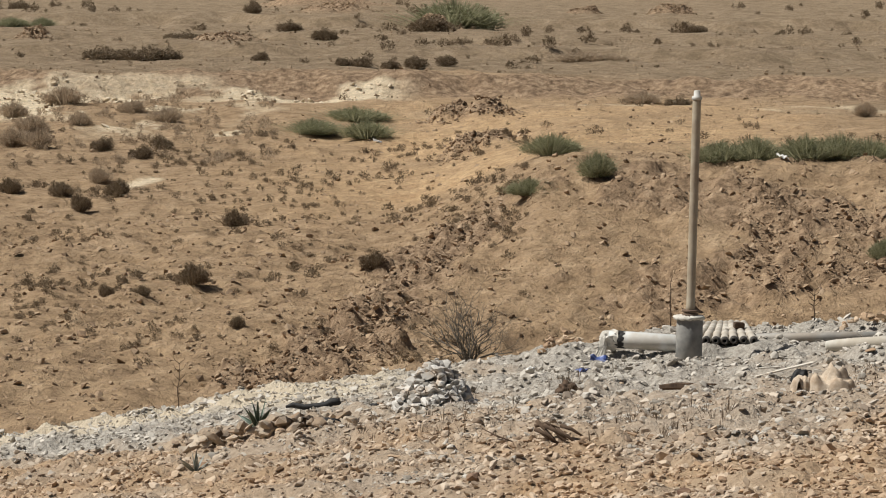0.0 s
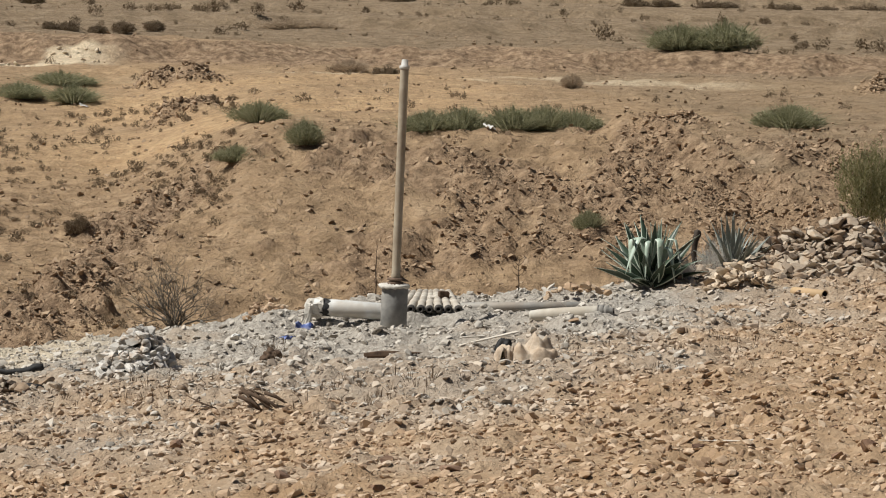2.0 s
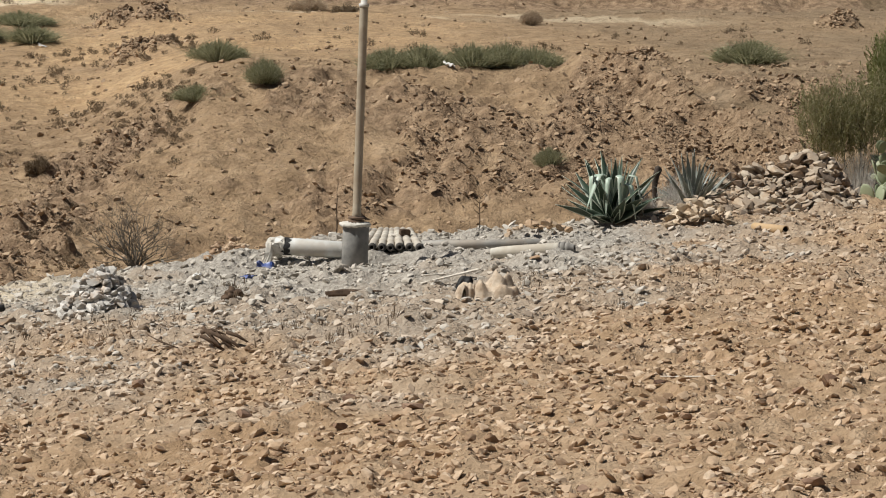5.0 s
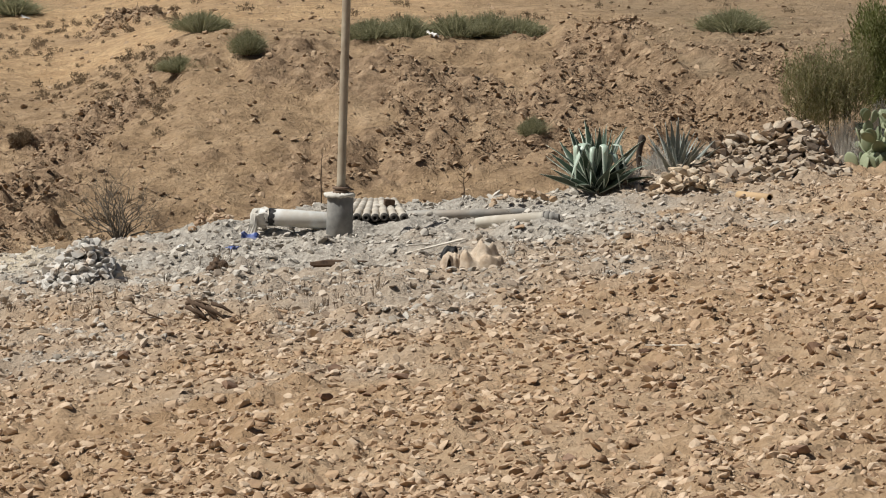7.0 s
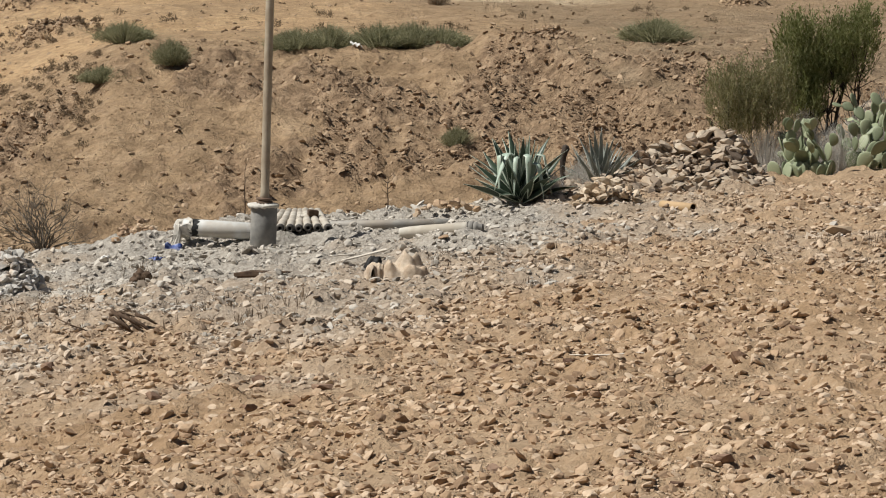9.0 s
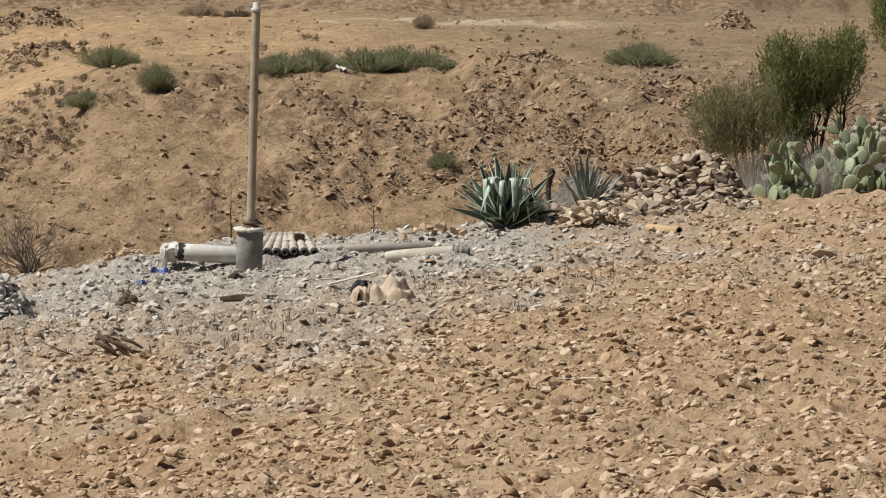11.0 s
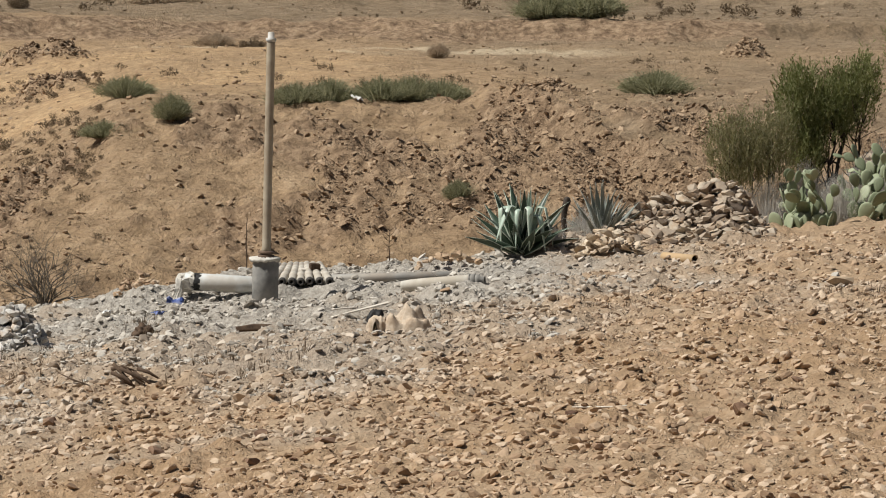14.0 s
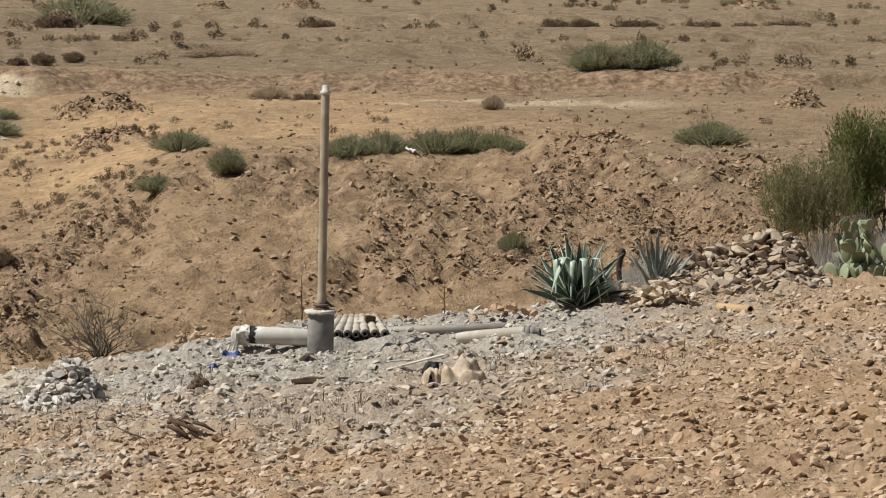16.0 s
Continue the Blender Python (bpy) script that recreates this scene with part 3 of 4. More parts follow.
    bm = bmesh.new()
    bmesh.ops.create_cube(bm, size=1.0, matrix=Matrix.Diagonal((0.11, 0.10, 0.075, 1)))
    bmesh.ops.bevel(bm, geom=bm.edges[:], offset=0.008, segments=2, affect="EDGES")
    me = bpy.data.meshes.new("wooden_block")
    bm.to_mesh(me)
    bm.free()
    me.materials.append(DEAD_WOOD)
    block = new("wooden_block", me)
    block.matrix_world = pose(0.545, 39.25, 0.205, 2.3, 4, 12)
    tagged(block, "dark wooden block lying on the stacked drill rods", "block")
    # the sleeper beneath them
    g = Geo().tube([(-0.22, 38.80, 0.015), (0.3, 38.78, 0.045), (0.78, 38.80, 0.09)], [0.055, 0.06, 0.055], 8)
    t = new("sleeper_beam", g.mesh("sleeper_beam", DEAD_WOOD))
    tagged(t, "dark wooden sleeper under the stacked drill rods", "beam")


def long_pipe():
    x, y = 0.72, 38.75
    z = 0.075
    t = thing("steel_pipe", x, y, z, "long grey steel pipe lying on the dust", "pipe")
    L = 1.32
    part("pipe", Geo().lathe(pipe_profile(L, 0.055, 0.047), (0, 0, 0.035), (L, 0.02, 0.07), 20, True), GREY_PIPE, t)


def hammer():
    x, y = 1.43, 37.55
    z = 0.09
    t = thing("drilling_hammer", x, y, z, "chalky grey down-hole hammer with a dark rusty nose", "drilling tool")
    a, b = Vector((0, 0, 0.055)), Vector((0.90, -0.28, 0.145))
    d = (b - a).normalized()
    part("barrel", Geo().lathe([(0, 0.0), (0, 0.05), (0.02, 0.056), (0.10, 0.064), (0.30, 0.070), (0.72, 0.072), (0.735, 0.066), (0.735, 0)], a, b, 24), HAMMER, t)
    part("ring", Geo().lathe([(0.735, 0.06), (0.735, 0.075), (0.755, 0.077), (0.80, 0.075), (0.805, 0.066), (0.805, 0)], a, b, 24), STEEL, t, "dusty dark steel ring")
    part("nose", Geo().lathe([(0.80, 0.062), (0.815, 0.068), (0.84, 0.068), (0.85, 0.046), (0.895, 0.044), (0.90, 0.040), (0.90, 0.026), (0.86, 0.024)], a, b, 20), STEEL, t, "dusty dark nose with a bore")
    # flat disc just inside the rim; the bore's shade is its colour
    part("bore", Geo().lathe([(0.897, 0.0), (0.897, 0.0255)], a, b, 16), BORE_SHADE, t, "bore of the nose, its shade put in as a dark disc")
    # the groove is a thin dark band standing slightly proud of the ring
    part("groove", Geo().lathe([(0.742, 0.0775), (0.748, 0.0785), (0.757, 0.0775)], a, b, 24), THREAD, t, "thin dark groove band round the ring")


wellhead()
pvc_pipe()
drill_rods()
long_pipe()
hammer()


# ---- stones: the heaps, the big ones, and the loose cover ----
def stone_heap(name, label, x, y, n, place, sizes, material, seed):
    """A heap of separate stones; place gives where the stone goes, relative to the foot."""
    r = random.Random(seed)
    meshes = [shape_mesh("stone", s, material) for s in LARGE]
    z0 = gz(x, y)
    t = thing(name, x, y, z0, label, "stone heap")
    for k in range(n):
        px, py, pz = place(r)
        ob = new("stone", r.choice(meshes))
        s = r.uniform(*sizes) * (1.35 if r.random() < 0.12 else 1)
        ob.parent = t
        ob.matrix_local = pose(px, py, pz, r.uniform(-40, 40), r.uniform(-40, 40), r.uniform(0, 360)) @ Matrix.Diagonal((s, s, s, 1))
    return t


def big_heap_place(r):
    # a long ridge, higher towards its right end, foot at (4.65, 40.2)
    while True:
        px, py = r.uniform(-1.25, 1.15), r.uniform(-1.05, 0.5)
        crest = 0.30 + 0.38 * min(1, max(0, (px + 1.05) / 1.3)) if px < 0.66 else 0.68 * max(0, 1 - (px - 0.66) / 0.40)
        back = 0.15
        fall = max(0.0, 1 - abs(py - back) / (0.85 if py < back else 0.5))
        h = crest * fall ** 0.8
        if h > 0.03:
            return px, py, float(land(4.65 + px, 40.2 + py) - land(4.65, 40.2)) + h * r.uniform(0.75, 1.0) - 0.02


stone_heap("fieldstone_heap", "long heap of tan and brown fieldstones by the slope", 4.65, 40.2, 900, big_heap_place, (0.035, 0.105), STONE_PILE, 11)


def grey_heap_place(r):
    while True:
        px, py = r.uniform(-0.48, 0.42), r.uniform(-0.45, 0.4)
        d = math.hypot(px / (0.45 if px < 0 else 0.36), py / 0.42)
        h = 0.56 * max(0, 1 - d) ** 0.75
        if d < 1:
            return px, py, h * r.uniform(0.75, 1.0) - 0.05 * px - 0.0


stone_heap("dusty_stone_heap", "small heap of stones whitened by drilling dust", -2.47, 35.45, 320, grey_heap_place, (0.05, 0.095), STONE_PALE, 12)


def low_heap(name, label, x, y, w, h, n, material, sizes, seed, deep=0.3):
    def place(r):
        px = r.uniform(-0.5, 0.5) * w
        py = r.uniform(-deep, deep)
        return px, py, h * max(0, 1 - (2 * px / w) ** 2) * r.uniform(0.3, 1.0) + float(land(x + px, y + py) - land(x, y))
    stone_heap(name, label, x, y, n, place, sizes, material, seed)


low_heap("tan_rubble_heap", "small heap of pale tan rubble on the slope's edge", -1.38, 39.3, 0.50, 0.22, 46, STONE_TAN, (0.035, 0.06), 13)
low_heap("pale_stone_heap", "small heap of pale sandy stones against the fieldstones", 3.72, 38.9, 0.72, 0.26, 90, STONE_SAND, (0.035, 0.09), 16)
low_heap("bank_rubble", "grey-brown rubble on the bank behind the cactus", 8.2, 44.4, 1.7, 0.10, 330, STONE_PILE, (0.04, 0.11), 17, 0.9)
low_heap("stone_ring", "low ring of grey-tan stones round a small agave", -4.0, 34.2, 1.6, 0.13, 75, STONE_PILE, (0.045, 0.11), 14)
low_heap("edge_rubble_heap", "few pale rubble stones behind the pipes", 2.0, 39.35, 0.7, 0.12, 26, STONE_TAN, (0.035, 0.065), 15)


def rocks():
    meshes = [shape_mesh("rock", s, STONE_TAN) for s in LARGE[:7]]
    dark = [shape_mesh("rock", s, STONE_DARK) for s in LARGE[7:12]]
    spots = [(-0.09, 25.33, 0.15, 1), (0.44, 25.9, 0.15, 1), (-0.8, 26.36, 0.12, 1), (-0.03, 26.67, 0.13, 1), (2.7, 20.8, 0.14, 1), (3.37, 25.16, 0.19, 1),
             (-0.19, 21.35, 0.15, 0), (2.1, 20.62, 0.11, 1), (1.76, 22.12, 0.13, 0), (3.09, 24.78, 0.11, 1), (1.67, 25.69, 0.11, 1), (-0.42, 22.86, 0.13, 0),
             (0.61, 20.95, 0.10, 0), (-0.18, 29.04, 0.16, 0), (0.1, 28.44, 0.14, 0), (3.55, 31.64, 0.13, 0), (2.21, 25.8, 0.1, 1), (-1.72, 28.85, 0.13, 1), (2.26, 24.11, 0.1, 1)]
    r = random.Random(5)
    for x, y, w, d in spots:
        ob = new("rock", r.choice(dark if d else meshes))
        s = w * 0.56
        ob.matrix_world = pose(x, y, gz(x, y) + 0.18 * w, r.uniform(-25, 25), r.uniform(-25, 25), r.uniform(0, 360)) @ Matrix.Diagonal((s, s, s, 1))
        tagged(ob, "dark reddish rock lying on the stony soil" if d else "tan angular rock lying on the stony soil", "rock", "rocks on the stony ground")

    for _ in range(280):
        y = r.uniform(19.5, 36)
        x = r.uniform(-0.19, 0.2) * y
        w = r.uniform(0.065, 0.125)
        flat = r.uniform(0.6, 1.0)
        d = r.random() < 0.12
        ob = new("stone", r.choice(dark if d else meshes))
        s = w * 0.52
        ob.matrix_world = pose(x, y, gz(x, y) + 0.06 * w, r.uniform(-20, 20), r.uniform(-20, 20), r.uniform(0, 360)) @ Matrix.Diagonal((s, s, s * flat, 1))
        tagged(ob, "dark reddish stone lying on the soil" if d else "pale tan stone lying on the soil", "stone", "stones on the stony ground")


rocks()


def loose_stones():
    r = np.random.default_rng(21)

    def spread(n, y0, y1, power=1.0, margin=0.205):
        y = y0 + (y1 - y0) * r.random(n) ** power
        return (r.random(n) * 2 - 1) * margin * y, y

    x, y = spread(88000, 18.5, 40.2, 1.0)
    size = 0.008 + 0.038 * r.random(len(x)) ** 4.0
    patch = fbm(x, y, 1.3, 61)
    keep = r.random(len(x)) < np.clip(0.80 + 1.1 * patch, 0.3, 1)
    keep &= ~((np.abs(x - 1.85) < 0.65) & (np.abs(y - 37.2) < 0.5)) & ~((np.abs(x - 0.35) < 0.6) & (np.abs(y - 38.25) < 0.4))
    x, y, size = x[keep], y[keep], size[keep]
    grey = dust_mask(x, y) > 0.25 + 0.5 * r.random(len(x))
    big = size > 0.0235
    for name, label, sel, shapes, mat in (
            ("stones", "loose tan stones strewn over the soil", ~grey & big, MIDDLE, STONE_TAN_LOOSE), ("pebbles", "small tan pebbles strewn over the soil", ~grey & ~big, SMALL, STONE_TAN_LOOSE),
            ("grey_stones", "loose stones coated in grey drilling dust", grey & big, MIDDLE, STONE_GREY_LOOSE), ("grey_gravel", "grey gravel in the drilling dust", grey & ~big, SMALL, STONE_GREY_LOOSE)):
        me = scatter_mesh(name, shapes, x[sel], y[sel], size[sel] * (1.5 if not big[sel].any() else 1.3), mat, 22, 0.42)
        tagged(new(name, me), label, "stones", kind="stuff")
    # lumps of dried cuttings round the borehole
    x, y = r.normal(0.3, 1.5, 420), r.normal(36.6, 0.9, 420)
    keep = (y < 37.3) & (x < 2.6)
    me = scatter_mesh("dried_cuttings", MIDDLE, x[keep], y[keep], 0.02 + 0.05 * r.random(keep.sum()) ** 2, STONE_GREY_LOOSE, 29, 0.45)
    tagged(new("dried_cuttings", me), "lumps of dried grey drill cuttings round the borehole", "cuttings", kind="stuff")
    # clods on the far bank and in the gully strip
    x, y = spread(60000, 54, 84, 1.0)
    keep = r.random(len(x)) < np.clip(rubble_mask(x, y) * (0.45 + 1.6 * fbm(x, y, 1.5, 71)), 0.14, 1)
    x, y = x[keep], y[keep]
    me = scatter_mesh("clods", SMALL, x, y, 0.022 + 0.085 * r.random(len(x)) ** 4, CLOD, 23)
    tagged(new("clods", me), "clods of red earth on the gully bank", "clods", kind="stuff")
    for name, label, x0, x1, y0, y1, n, seed in (("spur_rubble", "rough red-brown rubble on the eroded spur", 1.0, 11.5, 67, 81.5, 40000, 27),
                                                 ("gully_rubble", "rough red-brown rubble lining a gully", -8.6, -4.0, 60, 79, 16000, 28)):
        x, y = r.uniform(x0, x1, n), r.uniform(y0, y1, n)
        keep = (r.random(n) < 1.3 * (rubble_mask(x, y) - 0.3)) & (r.random(n) < 0.5 + 1.2 * fbm(x, y, 0.9, 73))
        x, y = x[keep], y[keep]
        me = scatter_mesh(name, SMALL, x, y, 0.022 + 0.065 * r.random(len(x)) ** 4, CLOD, seed)
        tagged(new(name, me), label, "rubble", kind="stuff")
    # pebbles and rubble out on the field and on the heaps
    x, y = spread(11000, 64, 190, 1.5)
    hx, hy = [], []
    for cx, cy, w, h in HEAPS:
        n = int(260 + 90 * min(w, 3))
        hx.append(cx + r.normal(0, 0.26 * w, n))
        hy.append(cy + r.normal(0, 0.36 * w, n))
    hx, hy = np.concatenate(hx), np.concatenate(hy)
    me = scatter_mesh("heap_rubble", SMALL, hx, hy, 0.018 + 0.05 * r.random(len(hx)) ** 2 + 0.0002 * hy, CLOD, 24)
    tagged(new("heap_rubble", me), "reddish rubble on the spoil heaps", "rubble", kind="stuff")
    me = scatter_mesh("field_stones", SMALL, x, y, 0.02 + 0.07 * r.random(len(x)) ** 4, CLOD, 25)
    tagged(new("field_stones", me), "stones and clods scattered on the far field", "stones", kind="stuff")
    # chalky slabs on the pale patch
    x, y = spread(9000, 95, 118, 1.0)
    keep = (pale_mask(x, y) > 0.6) & (x < -4)
    x, y = x[keep], y[keep]
    me = scatter_mesh("chalk_slabs", MIDDLE, x, y, 0.03 + 0.11 * r.random(len(x)) ** 3, CHALK, 26)
    tagged(new("chalk_slabs", me), "pale chalky slabs breaking out of the slope", "stones", kind="stuff")


loose_stones()


# ---- plants ----
def shrub_kind(kind, seed):
    r = np.random.default_rng(seed)
    if kind == "green":
        V, F = join(bush_crown(r, 5200, 26, 0.085, 0.11), blades(r, 900, 0.85, 1.0, 0.010))
        return V, F, LEAF_FAR
    if kind == "grey":
        V, F = join(bush_crown(r, 2600, 16, 0.10, 0.10), blades(r, 500, 0.8, 0.95, 0.010))
        return V, F, LEAF_DRY
    if kind == "dark":
        V, F = join(bush_crown(r, 2600, 14, 0.10, 0.18), blades(r, 90, 0.7, 0.9, 0.015))
        return V, F, LEAF_BROWN
    V, F = join(blades(r, 220, 0.7, 0.9, 0.02, bend=0.5), bush_crown(r, 2400, 14, 0.10, 0.14))
    return V, F, LEAF_BROWN


def shrubs(kind, name, label, group, spots):
    meshes = []
    for k in range(3):
        V, F, mat = shrub_kind(kind, 40 + 7 * k + len(kind))
        me = raw_mesh("foliage", V, F)
        me.materials.append(mat)
        meshes.append(me)
    r = random.Random(len(spots))
    for x, y, w, h in spots:
        ob = new(name, r.choice(meshes))
        ob.matrix_world = pose(x, y + 0.3 * w, gz(x, y + 0.3 * w) - 0.03 * h, 0, 0, r.uniform(0, 360)) @ Matrix.Diagonal((1.15 * w, 1.15 * w, 1.12 * h, 1))
        tagged(ob, label, "shrub", group)


shrubs("green", "green_shrub", "low grey-green shrub on the dry field", "green shrubs on the field", [
    (-12.59, 189.9, 4.47, 1.55), (-9.77, 104.2, 1.8, 0.41), (-10.53, 99.8, 1.49, 0.44), (-8.89, 98.7, 1.32, 0.5), (-3.2, 82.9, 1.17, 0.47),
    (-2.02, 77.8, 0.73, 0.55), (-3.46, 77.2, 0.85, 0.36), (0.70, 80.0, 1.2, 0.5), (1.45, 80.1, 1.2, 0.56), (2.57, 80.1, 1.13, 0.53), (3.3, 80.3, 1.1, 0.57),
    (3.95, 80.5, 1.2, 0.5), (9.13, 83.6, 1.45, 0.55), (3.95, 73.3, 0.58, 0.40), (9.0, 115.0, 1.9, 0.85), (10.4, 115.0, 2.0, 0.94), (-36.6, 192.7, 1.54, 0.55),
    (-35.0, 193.1, 1.23, 0.55), (30.7, 255.9, 3.63, 0.6)])
shrubs("grey", "grey_shrub", "silvery grey dry shrub on the pale soil", "grey shrubs on the field", [
    (4.88, 101.1, 0.63, 0.4), (-4.14, 135.8, 2.34, 0.47), (-2.96, 135.2, 1.91, 0.38), (-1.45, 108.5, 1.02, 0.42), (-14.87, 90.1, 0.57, 0.43), (-17.6, 96.3, 0.77, 0.54),
    (-19.88, 104.7, 0.83, 0.5), (-18.8, 107.2, 1.19, 0.6), (-18.44, 99.7, 0.95, 0.48), (-17.27, 101.2, 0.64, 0.42), (-16.41, 105.0, 0.83, 0.43), (-15.2, 103.5, 0.98, 0.49),
    (-18.36, 96.7, 0.92, 0.52)])
shrubs("dark", "brown_shrub", "dry brown shrub on the far field", "brown shrubs on the field", [
    (-0.42, 105.6, 0.83, 0.36), (11.67, 179.8, 1.41, 0.62), (13.14, 179.8, 1.41, 0.62), (15.9, 179.7, 1.7, 0.62), (19.6, 183.8, 1.6, 0.52), (21.25, 179.6, 1.27, 0.51),
    (23.2, 179.5, 2.27, 0.51), (0.13, 172.1, 1.08, 0.49), (-21.0, 128.9, 1.64, 0.61), (-19.8, 129.1, 1.84, 0.61), (-19.3, 132.7, 0.84, 0.55), (-41.1, 219.2, 1.4, 0.84),
    (-24.2, 198.3, 0.94, 0.69), (-22.0, 155.1, 1.47, 0.61), (-18.3, 163.6, 1.03, 0.57), (-15.3, 150.2, 0.95, 0.59), (-15.4, 128.8, 0.61, 0.41)])
shrubs("dark", "brown_shrub", "dry brown shrub on the far field", "brown shrubs on the field", [
    (-11.6, 119.7, 0.64, 0.38), (-10.95, 119.8, 0.75, 0.41), (-9.9, 118.6, 0.63, 0.37), (-9.16, 119.8, 0.75, 0.45), (-8.36, 123.4, 0.7, 0.39), (-11.95, 166.5, 2.09, 0.89),
    (0.03, 170.7, 1.07, 0.48)])
shrubs("tuft", "scrub_tuft", "dry grey-brown tuft of scrub on the slope", "scrub tufts on the slope", [
    (-10.39, 81.4, 0.58, 0.45), (-10.07, 72.5, 0.6, 0.46), (-14.3, 83.8, 0.48, 0.45), (-13.75, 86.2, 0.63, 0.46), (-11.57, 70.8, 0.31, 0.27), (-6.61, 75.1, 0.5, 0.43),
    (-16.52, 86.6, 0.55, 0.41), (-8.48, 67.3, 0.28, 0.23), (-10.9, 71.2, 0.34, 0.23), (-14.39, 97.0, 0.61, 0.37), (-15.85, 96.5, 0.61, 0.37), (-14.4, 94.0, 0.6, 0.39),
    (-15.09, 86.0, 0.63, 0.36)])


def small_tufts():
    """Small dry tufts that nobody could count: on the slope, on the field and near by."""
    r = np.random.default_rng(31)

    def sown(n, x0, x1, y0, y1, w0, w1, k, keep=None):
        y = r.uniform(y0, y1, 4 * n)
        x = r.uniform(x0, x1, 4 * n) * y
        if keep is not None:
            ok = r.random(4 * n) < keep(x, y)
            x, y = x[ok], y[ok]
        x, y = x[:n], y[:n]
        sets = []
        for px, py, pz in zip(x, y, ground_z(x, y)):
            w = r.uniform(w0, w1) * r.uniform(0.7, 1.3)
            V, F = bush_crown(r, k, 5, 0.15, 0.22)
            sets.append((V * [w, w, 0.75 * w] + [px, py, pz - 0.01], F))
        return join(*sets)

    clump = lambda x, y: np.clip(0.45 + 2.2 * fbm(x, y, 4.0, 81), 0.05, 1)
    V, F = sown(720, -0.19, -0.045, 64, 100, 0.14, 0.31, 140, clump)
    me = raw_mesh("slope_tufts", V, F)
    me.materials.append(LEAF_BROWN)
    tagged(new("slope_tufts", me), "small dark dry tufts dotted over the slope", "tufts", kind="stuff")
    V, F = sown(380, -0.2, 0.2, 84, 240, 0.14, 0.42, 120, clump)
    me = raw_mesh("field_tufts", V, F)
    me.materials.append(LEAF_BROWN)
    tagged(new("field_tufts", me), "small dry tufts dotted over the far field", "tufts", kind="stuff")
    V, F = sown(170, -0.2, 0.2, 122, 270, 0.45, 1.0, 170, lambda x, y: np.clip(0.3 + 3.0 * fbm(x, y, 12.0, 83), 0.02, 1))
    me = raw_mesh("far_scrub", V, F)
    me.materials.append(LEAF_BROWN)
    tagged(new("far_scrub", me), "low brown scrub in patches on the far field", "scrub", kind="stuff")
    V, F = sown(190, -0.19, -0.115, 92, 112, 0.16, 0.42, 130)
    me = raw_mesh("pale_reeds", V, F)
    me.materials.append(LEAF_DRY)
    tagged(new("pale_reeds", me), "pale grey dry scrub on the chalky patch", "scrub", kind="stuff")
    sets = []
    for cx, cy, n, s in ((-2.0, 34.6, 30, 0.5), (-0.6, 31.6, 26, 0.5), (0.0, 31.3, 40, 0.35), (-2.2, 33.0, 30, 0.5), (1.9, 33.6, 26, 0.6), (3.4, 33.4, 30, 0.5), (5.6, 33.0, 34, 0.35), (6.1, 32.6, 16, 0.3), (-1.2, 35.9, 26, 0.3), (2.6, 32.0, 14, 0.5)):
        for _ in range(n):
            x, y = r.normal(cx, s), r.normal(cy, s)
            V, F = blades(r, 7, r.uniform(0.08, 0.22), r.uniform(0.05, 0.15), 0.006)
            sets.append((V + [x, y, gz(x, y) - 0.015], F))
    V, F = join(*sets)
    me = raw_mesh("dry_grass", V, F)
    me.materials.append(STRAW)
    tagged(new("dry_grass", me), "sparse dry grass among the stones", "grass", kind="stuff")


small_tufts()


def twigs(r, foot, height, spread, n, thick, fork=3, crook=0.25):
    """Crooked stems that fork; gives the geometry and the tips."""
    g, tips = Geo(), []

    def grow(p, d, length, rad, level):
        pts, rads = [p], [rad]
        for k in range(4):
            d = (d + Vector((r.gauss(0, crook), r.gauss(0, crook), r.gauss(0.06, crook * 0.6)))).normalized()
            p = p + d * length / 4
            pts.append(p)
            rads.append(rad * (1 - 0.13 * (k + 1)))
            if level > 0 and k >= 1 and r.random() < 0.85:
                side = (d + Vector((r.gauss(0, 0.7), r.gauss(0, 0.7), r.uniform(-0.1, 0.5)))).normalized()
                grow(p, side, length * r.uniform(0.45, 0.7), rads[-1] * 0.62, level - 1)
            if level <= 1:
                tips.append((p.copy(), d.copy()))
        g.tube(pts, rads, 5 if rad < 0.012 else 7)

    for _ in range(n):
        a = r.uniform(0, 6.283)
        d = Vector((math.cos(a) * spread, math.sin(a) * spread, 1)).normalized()
        grow(Vector(foot) + Vector((math.cos(a), math.sin(a), 0)) * 0.04, d, height * r.uniform(0.6, 0.85), thick * r.uniform(0.7, 1.1), fork)
    return g, tips


def tree(x, y, height, clear, blobs, stems, shoots, seed, label, mat=LEAF_GREEN, leaf=0.052):
    """A bushy tree: crooked stems to the crown's lobes, and upright shoots set with narrow leaves.
    clear: how far the stems rise below the crown; blobs: middle x, middle z, half width, half height;
    stems: foot x, lobe, thickness."""
    blobs = [(cx, cz + clear, rx, rz) for cx, cz, rx, rz in blobs]
    r, q = random.Random(seed), np.random.default_rng(seed)
    t = thing("small_tree", x, y, gz(x, y) - 0.05, label, "tree")
    for foot, k, thick in stems:
        cx, cz, rx, rz = blobs[k]
        a, b = Vector((foot, r.uniform(-0.05, 0.05), 0)), Vector((cx + r.uniform(-0.3, 0.3) * rx, r.uniform(-0.15, 0.15), cz + 0.3 * rz))
        g, pts = Geo(), [a]
        for i in range(1, 7):
            pts.append(a.lerp(b, i / 6) + Vector((r.gauss(0, 0.022), r.gauss(0, 0.03), 0)))
        g.tube(pts, [thick * (1 - 0.13 * i) for i in range(7)], 7)
